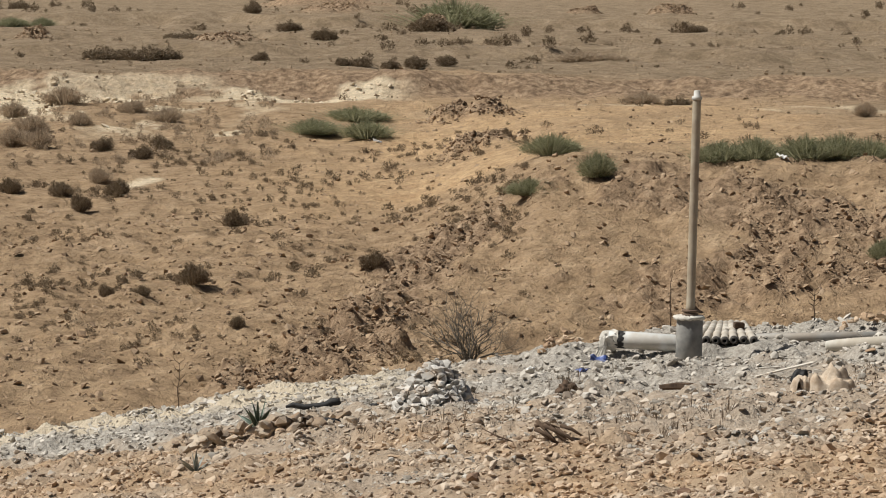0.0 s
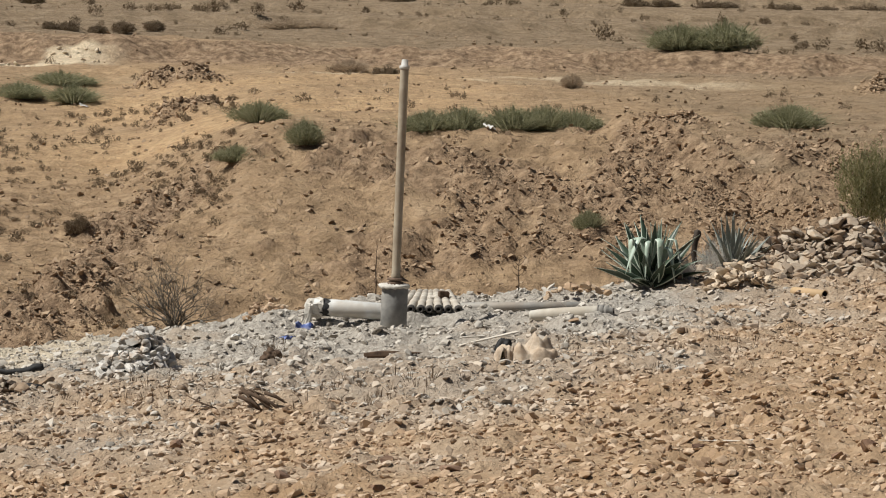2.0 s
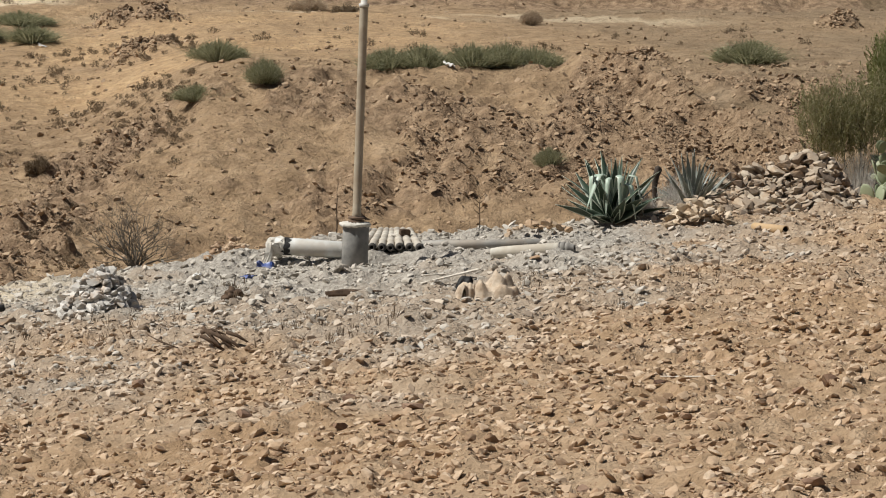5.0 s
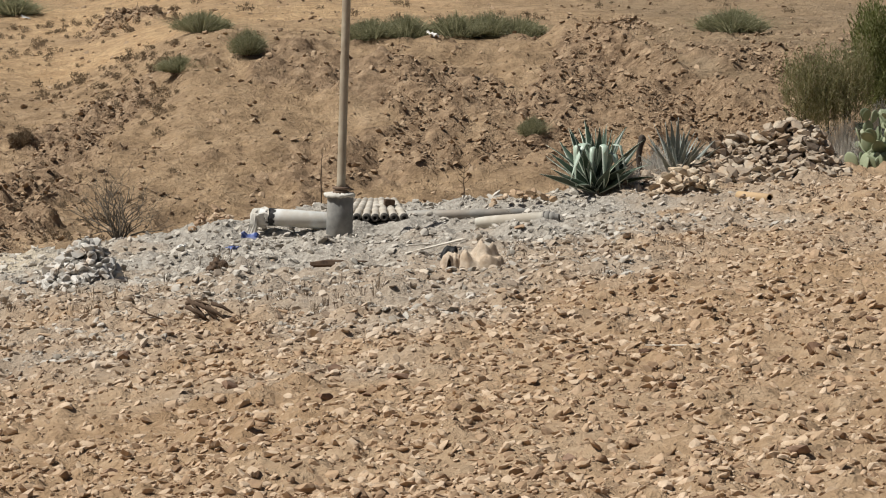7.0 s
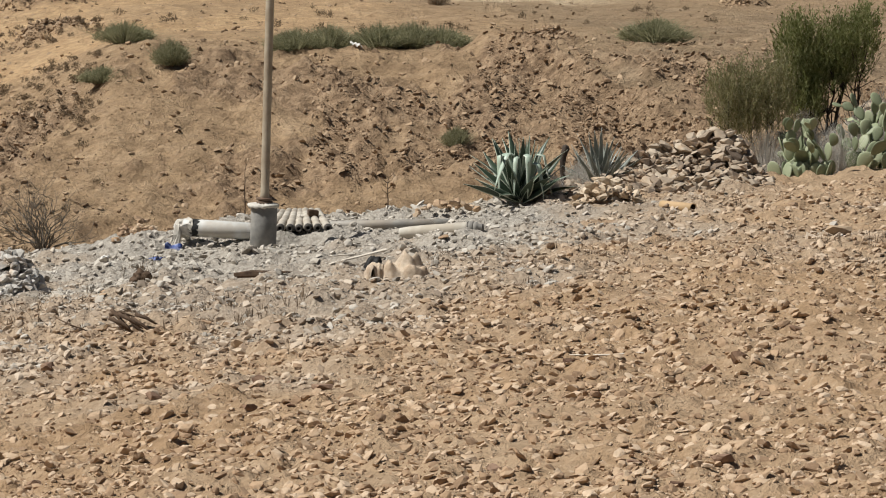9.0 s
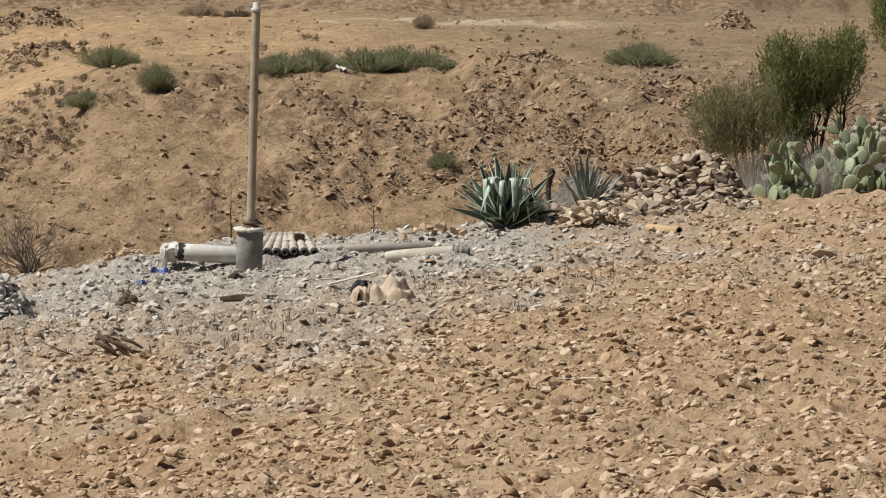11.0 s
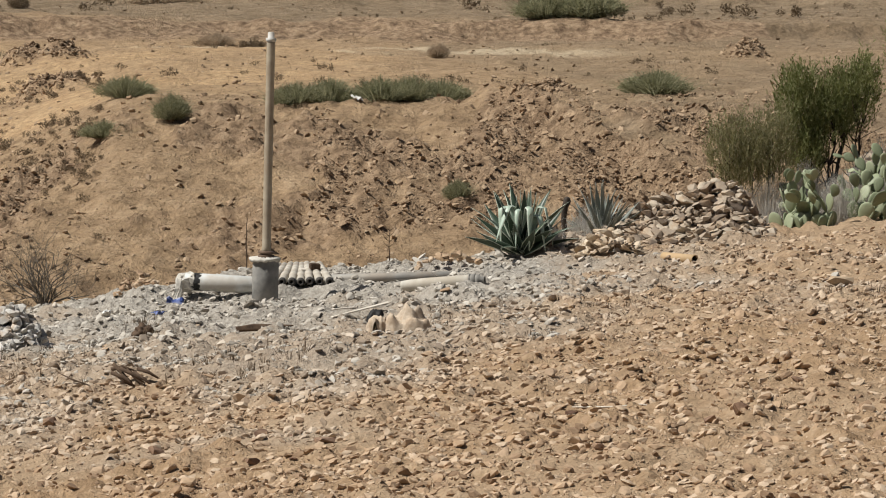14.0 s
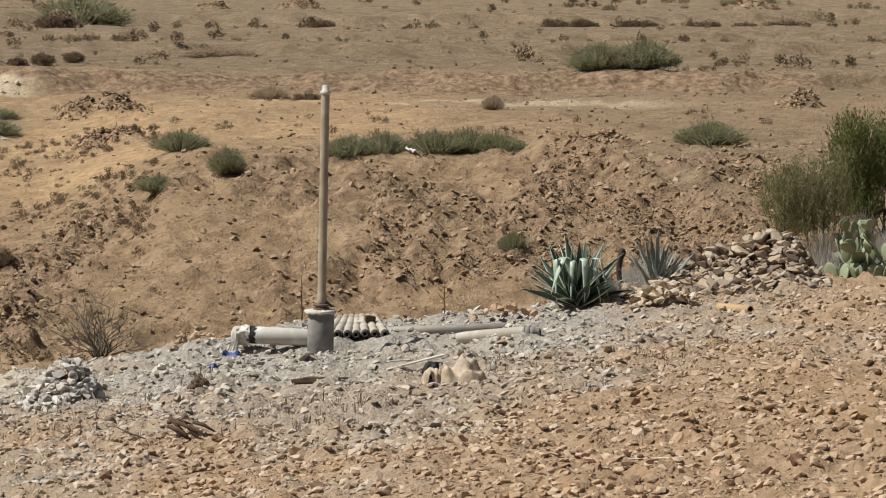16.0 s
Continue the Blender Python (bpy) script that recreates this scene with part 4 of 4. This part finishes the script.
        for i in range(2, 6):
            for _ in range(4):
                d = Vector((r.gauss(0, 0.5), r.gauss(0, 0.5), r.uniform(0.5, 1))).normalized() * r.uniform(0.2, 0.42) * height * 0.7
                g.tube([pts[i], pts[i] + 0.5 * d + Vector((r.gauss(0, 0.02), 0, 0)), pts[i] + d], [thick * 0.4, thick * 0.28, thick * 0.1], 5)
        part("trunk", g, BARK, t, "dark crooked stem")
    share = np.array([rx * rz for cx, cz, rx, rz in blobs])
    pick = q.choice(len(blobs), shoots, p=share / share.sum())
    B = np.array(blobs)[pick]
    u = q.normal(0, 1, (shoots, 3))
    u *= (q.random(shoots) ** 0.42 / np.linalg.norm(u, axis=1))[:, None]
    foot = np.stack([B[:, 0] + u[:, 0] * B[:, 2], u[:, 1] * 0.36, B[:, 1] + u[:, 2] * B[:, 3]], 1)
    way = np.stack([0.28 * u[:, 0], 0.3 * u[:, 1], np.ones(shoots)], 1) + q.normal(0, 0.16, (shoots, 3))
    way /= np.linalg.norm(way, axis=1)[:, None]
    long = 0.14 + 0.20 * q.random(shoots)
    P, D = [], []
    for k in range(14):
        s = (k + q.random(shoots)) / 14
        P.append(foot + way * (long * s)[:, None] + q.normal(0, 0.008, (shoots, 3)))
        D.append(way + q.normal(0, 0.42, (shoots, 3)))
    V, F = join(leaves(q, np.concatenate(P), np.concatenate(D), leaf, leaf * 0.13))
    me = raw_mesh("crown", V, F)
    me.materials.append(mat)
    part("crown", me, mat, t, "narrow olive-green leaves on upright shoots")


tree(6.77, 43.0, 1.5, 0.57, [(-0.35, 0.80, 0.30, 0.48), (0.0, 0.85, 0.33, 0.40), (0.28, 0.90, 0.30, 0.45), (0.43, 1.18, 0.16, 0.28), (-0.40, 1.08, 0.18, 0.22), (-0.34, 0.38, 0.28, 0.26), (-0.1, 0.50, 0.30, 0.20), (-0.28, 0.2, 0.26, 0.18)],
     [(-0.10, 0, 0.028), (-0.04, 1, 0.026), (0.02, 2, 0.034), (0.20, 3, 0.022), (0.30, 2, 0.018), (-0.14, 5, 0.02)], 1750, 3, "small bushy olive-green tree with dark stems behind the cactus")
tree(5.68, 42.2, 0.9, 0.72, [(-0.30, 0.48, 0.22, 0.30), (0.0, 0.50, 0.26, 0.32), (0.30, 0.55, 0.26, 0.36), (0.1, 0.24, 0.42, 0.2), (-0.1, 0.1, 0.3, 0.14)],
     [(-0.12, 0, 0.016), (0.18, 1, 0.014), (0.22, 2, 0.016)], 1050, 8, "low thin olive-brown bush beside the stone heap", LEAF_OLIVE, 0.046)
tree(8.3, 45.4, 1.6, 0.1, [(-0.1, 0.95, 0.34, 0.45), (0.35, 1.0, 0.4, 0.6)], [(0.1, 0, 0.03), (0.2, 1, 0.03)], 1400, 6, "olive-green bushy tree at the edge of the terrace")


def bare_bush(x, y, height, label, seed, n=9, mat=GREY_TWIG, thick=0.007, spread=0.45, fork=2, crook=0.28):
    g, tips = twigs(random.Random(seed), (0, 0, 0), height, spread, n, thick, fork, crook)
    ob = new("bare_bush", g.mesh("bare_bush", mat))
    ob.location = (x, y, gz(x, y) - 0.03)
    tagged(ob, label, "bush")


bare_bush(-2.44, 40.2, 0.84, "leafless grey twiggy bush at the slope's edge", 4, 30, GREY_TWIG, 0.009, 0.4, 3, 0.42)
bare_bush(-2.25, 35.4, 0.34, "thin grey twigs beside the dusty stone heap", 5, 6, GREY_TWIG, 0.004)
bare_bush(4.88, 36.5, 0.26, "thin dry weed on the stony ground", 6, 2, DEAD_WOOD, 0.005, 0.3)


def grey_bush(x, y, w, h, seed):
    q = np.random.default_rng(seed)
    V, F = join(bush_crown(q, 5200, 20, 0.08, 0.045), blades(q, 500, 0.9, 0.9, 0.006))
    me = raw_mesh("grey_bush", V * [w, w, h], F)
    me.materials.append(LEAF_GREY)
    ob = new("grey_bush", me)
    ob.location = (x, y, gz(x, y) - 0.03)
    tagged(ob, "silvery grey dry brush beneath the small trees", "bush", "grey brush under the trees")


for k, (x, y, w, h) in enumerate(((5.9, 42.0, 0.9, 0.85), (6.74, 41.85, 0.6, 0.7), (3.58, 40.2, 0.6, 0.55), (3.22, 39.7, 0.3, 0.34), (7.3, 42.7, 0.9, 1.0), (6.4, 42.3, 0.7, 1.0))):
    grey_bush(x, y, w, h, 90 + k)


def prickly_pear(x, y, base, height, width, n, seed):
    r = random.Random(seed)
    t = thing("prickly_pear", x, y, base, "prickly pear cactus clump with flat green pads", "cactus", "prickly pears at the terrace edge")
    bm = bmesh.new()
    bmesh.ops.create_uvsphere(bm, u_segments=12, v_segments=8, radius=0.5)
    for v in bm.verts:
        p = v.co
        taper = 0.62 + 0.38 * min(1, (p.z + 0.5) * 1.6)
        v.co = Vector((p.x * 0.74 * taper, p.y * 0.15, p.z + 0.5))
    for f in bm.faces:
        f.smooth = True
    me = bpy.data.meshes.new("pad")
    bm.to_mesh(me)
    bm.free()
    me.materials.append(PAD)
    pads = []
    for k in range(n):
        if k < n // 4 or not pads:
            p = Vector((r.uniform(-0.5, 0.5) * width, r.uniform(-0.3, 0.3) * width, -0.03))
            m = Matrix.Translation(p) @ pose(0, 0, 0, r.uniform(-20, 20), r.uniform(-35, 35), r.uniform(-70, 70)).to_3x3().to_4x4()
            s = r.uniform(0.22, 0.29)
        else:
            pm, ps = r.choice(pads[-22:])
            a = r.uniform(-0.9, 0.9)
            tip = pm @ Vector((0.30 * math.sin(a) * ps, 0, (0.55 + 0.42 * math.cos(a)) * ps))
            if tip.z > height * 0.86 or abs(tip.x) > width * 0.62:
                continue
            m = Matrix.Translation(tip) @ (pm.to_3x3().to_4x4() @ pose(0, 0, 0, r.uniform(-25, 25), math.degrees(a) * 0.7, r.uniform(-60, 60)))
            s = ps * r.uniform(0.78, 1.0)
        pads.append((m, s))
        ob = new("pad", me)
        ob.parent = t
        ob.matrix_local = m @ Matrix.Diagonal((s, s, s, 1))


prickly_pear(6.25, 41.4, gz(6.25, 41.4), 0.70, 0.60, 120, 2)
prickly_pear(7.25, 41.8, gz(7.25, 41.8), 0.86, 0.85, 160, 9)
prickly_pear(8.0, 42.0, gz(8.0, 42.0), 1.0, 0.7, 90, 5)


def agave_leaf(name, length, width, bend, mat, fold=0.0):
    """A thick gutter-shaped leaf that rises along z and bends towards x."""
    n, V, F, E = 14, [], [], []
    p, a = Vector((0, 0, 0)), 0.0
    for i in range(n + 1):
        s = i / n
        w = width * (0.55 + 0.75 * math.sin(math.pi * min(1, 0.15 + s * 0.75))) * (1 - s ** 2.6) * 0.62 + 0.002
        d = Vector((math.sin(a), 0, math.cos(a)))
        nrm = Vector((math.cos(a), 0, -math.sin(a)))
        for u, e in ((-1, 1), (-0.55, 0.35), (0, 0), (0.55, 0.35), (1, 1)):
            V.append(p + Vector((0, u * w, 0)) - nrm * (0.32 * w * (1 - u * u)) )
            E.append(e)
        for u in (0.9, 0.0, -0.9):
            V.append(p + Vector((0, u * w, 0)) - nrm * (0.32 * w * (1 - u * u) - 0.0) - nrm * (0.004 + 0.10 * w * (1 - abs(u))))
            E.append(0.9 * abs(u))
        p = p + d * length / n
        a += bend / n * (0.5 + 1.0 * s) + (fold / 2 if i in (6, 7) else 0)
    for i in range(n):
        for k in range(8):
            F.append((i * 8 + k, i * 8 + (k + 1) % 8, (i + 1) * 8 + (k + 1) % 8, (i + 1) * 8 + k))
    F.append(tuple(n * 8 + k for k in range(8)))
    me = bpy.data.meshes.new(name)
    me.from_pydata(V, [], F)
    me.polygons.foreach_set("use_smooth", [True] * len(F))
    me.attributes.new("edge", "FLOAT", "POINT").data.foreach_set("value", E)
    me.materials.append(mat)
    return me


def agave(x, y, base, size, n, mat, seed, label, pale=0, wide=0.115, most=68):
    r = random.Random(seed)
    t = thing("agave", x, y, base, label, "agave", "agaves at the slope's edge")
    kinds = [agave_leaf("leaf", 1.0, wide, b, mat) for b in (0.15, 0.40, -0.15)]
    # folded leaves carry the sun's glint in their pale colour
    folded = [agave_leaf("leaf", 1.0, w, 0.25, AGAVE_BACK_GLINT, f) for w, f in ((0.05, 2.7), (0.062, 2.3), (0.04, 2.5))]
    for k in range(n):
        ring = k / n
        lean = 4 + most * ring ** 0.8 + r.uniform(-6, 6)
        az = k * 137.5 + r.uniform(-14, 14)
        s = size * r.uniform(0.82, 1.08) * (0.84 + 0.20 * (1 - ring))
        ob = new("leaf", r.choice(kinds))
        ob.parent = t
        ob.matrix_local = pose(0, 0, 0.02, 0, 0, az) @ pose(0.09 * size * ring, 0, 0, 0, lean, 0) @ pose(0, 0, 0, 0, 0, r.uniform(-55, 55)) @ Matrix.Diagonal((s, s * 1.1, s, 1))
    for k in range(pale):
        az = -90 + (k - (pale - 1) / 2) * 24 + r.uniform(-8, 8)
        s = size * r.uniform(1.15, 1.5)
        ob = new("leaf", folded[k % 3])
        ob.parent = t
        tagged(ob, "pale leaf folded over and hanging down, sun glint in its colour")
        ob.matrix_local = pose(0, 0, 0.03, 0, 0, az) @ pose(0.08 * size, 0, 0, 0, r.uniform(8, 26), 0) @ Matrix.Diagonal((s, s * 1.1, s, 1))


agave(2.83, 39.5, gz(2.83, 39.5) + 0.0, 0.72, 44, AGAVE, 3, "large variegated agave with dark green cream-edged leaves", 6, 0.115, 74)
agave(3.78, 40.2, gz(3.78, 40.2) + 0.0, 0.64, 46, AGAVE_GREY, 6, "blue-grey agave half hidden by the stone heap", 0, 0.075, 50)
agave(-4.22, 35.1, gz(-4.22, 35.1) + 0.02, 0.30, 12, AGAVE, 8, "small dark agave sprouting between stones")
agave(-4.45, 32.3, gz(-4.45, 32.3), 0.22, 9, AGAVE_GREY, 9, "small withered grey agave on the stony soil")


def sticks():
    for x, y, h, s in ((-0.20, 39.6, 0.58, 0), (1.37, 39.6, 0.36, 1), (-5.64, 39.55, 0.54, 2)):
        r = random.Random(s)
        g = Geo()
        pts = [Vector((0.004 * r.uniform(-1, 1) * k, 0, h * k / 6)) for k in range(7)]
        g.tube(pts, [0.008 - 0.0008 * k for k in range(7)], 6)
        if s:
            for k in (3, 4, 5, 6):
                for q in (-1, 1):
                    g.tube([pts[k], pts[k] + Vector((q * 0.05, 0.01, 0.04)), pts[k] + Vector((q * 0.07, 0.0, 0.09))], [0.004, 0.003, 0.001], 5)
        ob = new("dry_stalk", g.mesh("dry_stalk", DEAD_WOOD))
        ob.location = (x, y, gz(x, y) - 0.02)
        tagged(ob, "thin dry stalk standing at the slope's edge", "stalk", "dry stalks along the edge")
    g = Geo()
    r = random.Random(9)
    g.tube([(0, 0, -0.05), (0.01, 0, 0.15), (-0.015, 0, 0.32), (0.0, 0, 0.46), (0.03, 0, 0.55), (0.035, 0, 0.58)], [0.032, 0.03, 0.032, 0.036, 0.040, 0.022], 9)
    g.v = [tuple(c + r.uniform(-0.008, 0.008) for c in p) for p in g.v]
    ob = new("tree_stump", g.mesh("tree_stump", BARK))
    ob.location = (3.35, 40.15, gz(3.35, 40.15))
    tagged(ob, "dark charred wooden post between the agaves", "stump")


sticks()


# ---- litter ----
def lump(name, x, y, size, mat, label, category, seed, rough=0.35, lift=0.3):
    r = random.Random(seed)
    bm = bmesh.new()
    bmesh.ops.create_icosphere(bm, subdivisions=4, radius=1.0)
    for v in bm.verts:
        p = v.co.copy()
        q = 1 + rough * noise.noise(p * 1.6 + Vector((seed * 3.1, 0, 0))) + 0.4 * rough * abs(noise.noise(p * 4.5 + Vector((0, seed, 0))))
        v.co = Vector((p.x * size[0], p.y * size[1], max(-0.3, p.z) * size[2])) * q
    for f in bm.faces:
        f.smooth = True
    me = bpy.data.meshes.new(name)
    bm.to_mesh(me)
    bm.free()
    me.materials.append(mat)
    ob = new(name, me)
    ob.matrix_world = pose(x, y, gz(x, y) + lift * size[2], 0, 0, r.uniform(-20, 20))
    return tagged(ob, label, category)


def cloth_heap(name, w, d, peaks, seed, mat, parent):
    """Crumpled cloth: a closed heightfield with sharp creases; peaks: x, y, height, reach."""
    n, m = 34, 24
    V = []
    for i in range(n + 1):
        for j in range(m + 1):
            u, v = 2 * i / n - 1, 2 * j / m - 1
            edge = max(0.0, 1 - (u * u) ** 1.6 - (v * v) ** 1.6 + 0.5 * noise.noise(Vector((u * 2.2, v * 2.2, seed))))
            x, y = u * w / 2, v * d / 2
            h = max(k * math.exp(-1.6 * (((x - a) ** 2 + (y - b) ** 2) / e ** 2) ** 1.5) for a, b, k, e in peaks) + 0.05
            fold = abs(noise.noise(Vector((x * 8, y * 8, seed + 5)))) + 0.3 * abs(noise.noise(Vector((x * 24, y * 24, seed + 9))))
            V.append((x, y, min(1, 1.8 * edge) ** 0.5 * h * (1.12 - 0.85 * fold) - 0.03))
    F = [(i * (m + 1) + j, (i + 1) * (m + 1) + j, (i + 1) * (m + 1) + j + 1, i * (m + 1) + j + 1) for i in range(n) for j in range(m)]
    k = len(V)
    V += [(a, b, -0.05) for a, b, c in V]
    F += [tuple(k + q for q in reversed(f)) for f in F]
    g = Geo().add(V, F)
    return part(name, g, mat, parent)


def sack():
    t = thing("rag_sack", 1.29, 33.0, gz(1.29, 33.0), "crumpled beige sackcloth lying on the stones", "sack")
    cloth_heap("cloth", 0.46, 0.34, [(0.03, 0.05, 0.20, 0.14), (0.09, 0.06, 0.23, 0.10), (-0.1, -0.04, 0.11, 0.3), (0.16, -0.04, 0.08, 0.32)], 3.3, SACKING, t)
    flap = cloth_heap("flap", 0.20, 0.2, [(0.0, 0.0, 0.09, 0.3)], 8.1, SACKING, t)
    flap.location = (-0.26, -0.05, 0.0)


sack()
lump("black_rubber_scrap", 1.04, 33.6, (0.085, 0.07, 0.12), BLACK_RUBBER_AND_SHADE, "black rubber scrap beside the sackcloth", "scrap", 2)
lump("black_rubber_scrap", -3.40, 34.1, (0.12, 0.08, 0.075), BLACK_RUBBER_AND_SHADE, "black rubber scrap among the stones", "scrap", 3)
lump("black_rubber_scrap", -3.12, 35.85, (0.065, 0.05, 0.065), BLACK_RUBBER_AND_SHADE, "black rubber scrap on the dust", "scrap", 4)
lump("charred_tuft", -1.16, 34.6, (0.085, 0.07, 0.075), DEAD_WOOD, "charred black tuft of scrub on the dust", "tuft", 5, 0.7)


def black_hose():
    g = Geo().tube([(-0.27, 0, 0.03), (-0.2, 0.02, 0.05), (-0.08, 0, 0.03), (0.05, 0.01, 0.04), (0.14, 0, 0.05), (0.2, 0.02, 0.085), (0.27, 0, 0.09), (0.28, 0, 0.06)],
                   [0.012, 0.03, 0.03, 0.034, 0.04, 0.042, 0.04, 0.02], 9)
    ob = new("black_log", g.mesh("black_log", BLACK_RUBBER_AND_SHADE))
    ob.location = (-3.83, 36.5, gz(-3.83, 36.5) + 0.04)
    tagged(ob, "charred black branch lying on the pale dust", "branch")


black_hose()


def slats():
    for k, (x, y, l, a, s) in enumerate(((0.92, 34.62, 0.84, 48, 0.014), (0.99, 34.60, 0.74, 52, 0.012), (0.76, 34.3, 0.30, 40, 0.012))):
        bm = bmesh.new()
        bmesh.ops.create_cube(bm, size=1.0, matrix=Matrix.Diagonal((l, 0.035, s, 1)))
        bmesh.ops.bevel(bm, geom=bm.edges[:], offset=0.003, segments=1, affect="EDGES")
        for v in bm.verts:
            v.co.z += 0.03 * math.sin(3 * v.co.x + k)
        me = bpy.data.meshes.new("bleached_stick")
        bm.to_mesh(me)
        bm.free()
        me.materials.append(SLAT_WOOD)
        ob = new("bleached_stick", me)
        ob.matrix_world = pose(x, y, gz(x, y) + 0.075 + 0.012 * k, 0, -2, a)
        tagged(ob, "bleached flat stick of wood lying on the dust", "stick", "bleached sticks by the sackcloth")


slats()


def buried_plank():
    g = Geo().tube([(-0.29, 0.0, 0.02), (-0.12, 0.01, 0.035), (0.1, -0.01, 0.03), (0.27, 0.02, 0.045)], [0.025, 0.034, 0.03, 0.02], 7)
    r = random.Random(12)
    g.v = [tuple(c + r.uniform(-0.008, 0.008) for c in p) for p in g.v]
    ob = new("buried_log", g.mesh("buried_log", DEAD_WOOD, False))
    ob.location = (0.02, 34.3, gz(0.02, 34.3) - 0.03)
    tagged(ob, "dark log half buried in the grey drilling dust", "log")


buried_plank()


def sheet_scrap(name, x, y, w, mat, label, seed):
    """A crumpled scrap of thin plastic."""
    r = random.Random(seed)
    n = 7
    V = [((i / n - 0.5) * w, (j / n - 0.5) * w * 0.6, 0.25 * w * (0.5 + noise.noise(Vector((i * 0.45, j * 0.45, seed * 2.7))))) for i in range(n + 1) for j in range(n + 1)]
    F = [(i * (n + 1) + j, (i + 1) * (n + 1) + j, (i + 1) * (n + 1) + j + 1, i * (n + 1) + j + 1) for i in range(n) for j in range(n)]
    V += [(a, b, c - 0.002) for a, b, c in V]
    m = (n + 1) ** 2
    F += [tuple(m + q for q in reversed(f)) for f in F]
    me = bpy.data.meshes.new(name)
    me.from_pydata(V, [], F)
    me.materials.append(mat)
    ob = new(name, me)
    ob.matrix_world = pose(x, y, gz(x, y) + 0.01, r.uniform(5, 30), r.uniform(-20, 20), r.uniform(0, 180))
    tagged(ob, label, "litter", "litter on the drilling dust")


sheet_scrap("plastic_scrap", -1.12, 37.5, 0.2, BLUE_PLASTIC, "crumpled blue plastic scrap on the grey dust", 1)
sheet_scrap("plastic_scrap", -0.95, 38.0, 0.19, BLUE_PLASTIC, "torn blue plastic bag on the grey dust", 2)
sheet_scrap("plastic_scrap", -0.92, 38.15, 0.09, WHITE_SCRAP, "white plastic scrap on the grey dust", 3)
sheet_scrap("plastic_scrap", -1.62, 36.9, 0.12, WHITE_SCRAP, "white plastic scrap on the grey dust", 4)
sheet_scrap("plastic_scrap", -1.60, 37.1, 0.12, BLACK_RUBBER_AND_SHADE, "black plastic scrap on the grey dust", 5)
sheet_scrap("plastic_scrap", 9.0, 115.4, 0.25, WHITE_SCRAP, "white litter caught in the scrub", 6)
sheet_scrap("plastic_bag", 2.02, 79.7, 0.3, WHITE_SCRAP, "white plastic bag caught in green shrubs", 7)
sheet_scrap("plastic_scrap", -8.55, 98.2, 0.25, WHITE_SCRAP, "white scrap caught in a green shrub", 8)


def ochre_pipe():
    t = thing("clay_pipe", 4.18, 37.75, gz(4.3, 37.6), "short ochre clay pipe lying on the stony ground", "pipe")
    a, b = Vector((0.02, 0, 0.045)), Vector((0.31, -0.36, 0.045))
    part("pipe", Geo().lathe(pipe_profile((b - a).length, 0.052, 0.044), a, b, 24, True), OCHRE_PIPE, t)
    # dark lining and end disc paint the shade inside the pipe
    part("bore", Geo().lathe([(0, 0), (0.0, 0.0425), ((b - a).length * 0.8 - 0.012, 0.0425)], a + (b - a) * 0.2, b, 24), BORE_SHADE, t, "inside of the pipe, its shade put in as a dark lining")


ochre_pipe()


def dead_branch():
    r = random.Random(7)
    t = thing("dead_branch", -1.19, 31.22, gz(-1.19, 31.22) + 0.02, "broken dead brown branch on the stones", "branch", "dead branches on the ground")
    for k in range(9):
        a = r.uniform(-1.6, 1.6)
        p = Vector((r.uniform(-0.15, 0.1), r.uniform(-0.1, 0.1), r.uniform(0.08, 0.2)))
        g = Geo().tube([p, p + Vector((0.1, -0.03, -0.05 + 0.05 * a)), p + Vector((0.22, -0.08, -0.13 + 0.08 * a))], [0.020, 0.017, 0.006], 6)
        part("twig", g, DEAD_WOOD, t)
    g = Geo().tube([(-0.15, 0.1, 0.10), (-0.02, 0.0, 0.05), (0.12, -0.1, 0.015)], [0.004, 0.009, 0.006], 6)
    ob = new("dead_branch", g.mesh("dead_branch", DEAD_WOOD))
    ob.location = (-1.62, 30.8, gz(-1.62, 30.8))
    tagged(ob, "thin dead stick on the stones", "branch", "dead branches on the ground")
    g = Geo().tube([(-0.3, 0.1, 0.02), (0, 0.02, 0.03), (0.2, 0.04, 0.045), (0.36, 0.0, 0.03)], [0.004, 0.008, 0.008, 0.003], 6)
    ob = new("dead_branch", g.mesh("dead_branch", SLAT_WOOD))
    ob.location = (2.55, 26.1, gz(2.55, 26.1))
    tagged(ob, "bleached thin stick on the stony soil", "branch", "dead branches on the ground")


dead_branch()


def marker_stone():
    t = new("marker_stone", shape_mesh("marker_stone", LARGE[2], STONE_SAND))
    t.matrix_world = pose(5.42, 33.7, gz(5.42, 33.7) + 0.05, 0, 0, 10) @ Matrix.Diagonal((0.13, 0.11, 0.14, 1))
    tagged(t, "larger tan block of stone on the stony field", "rock")


marker_stone()
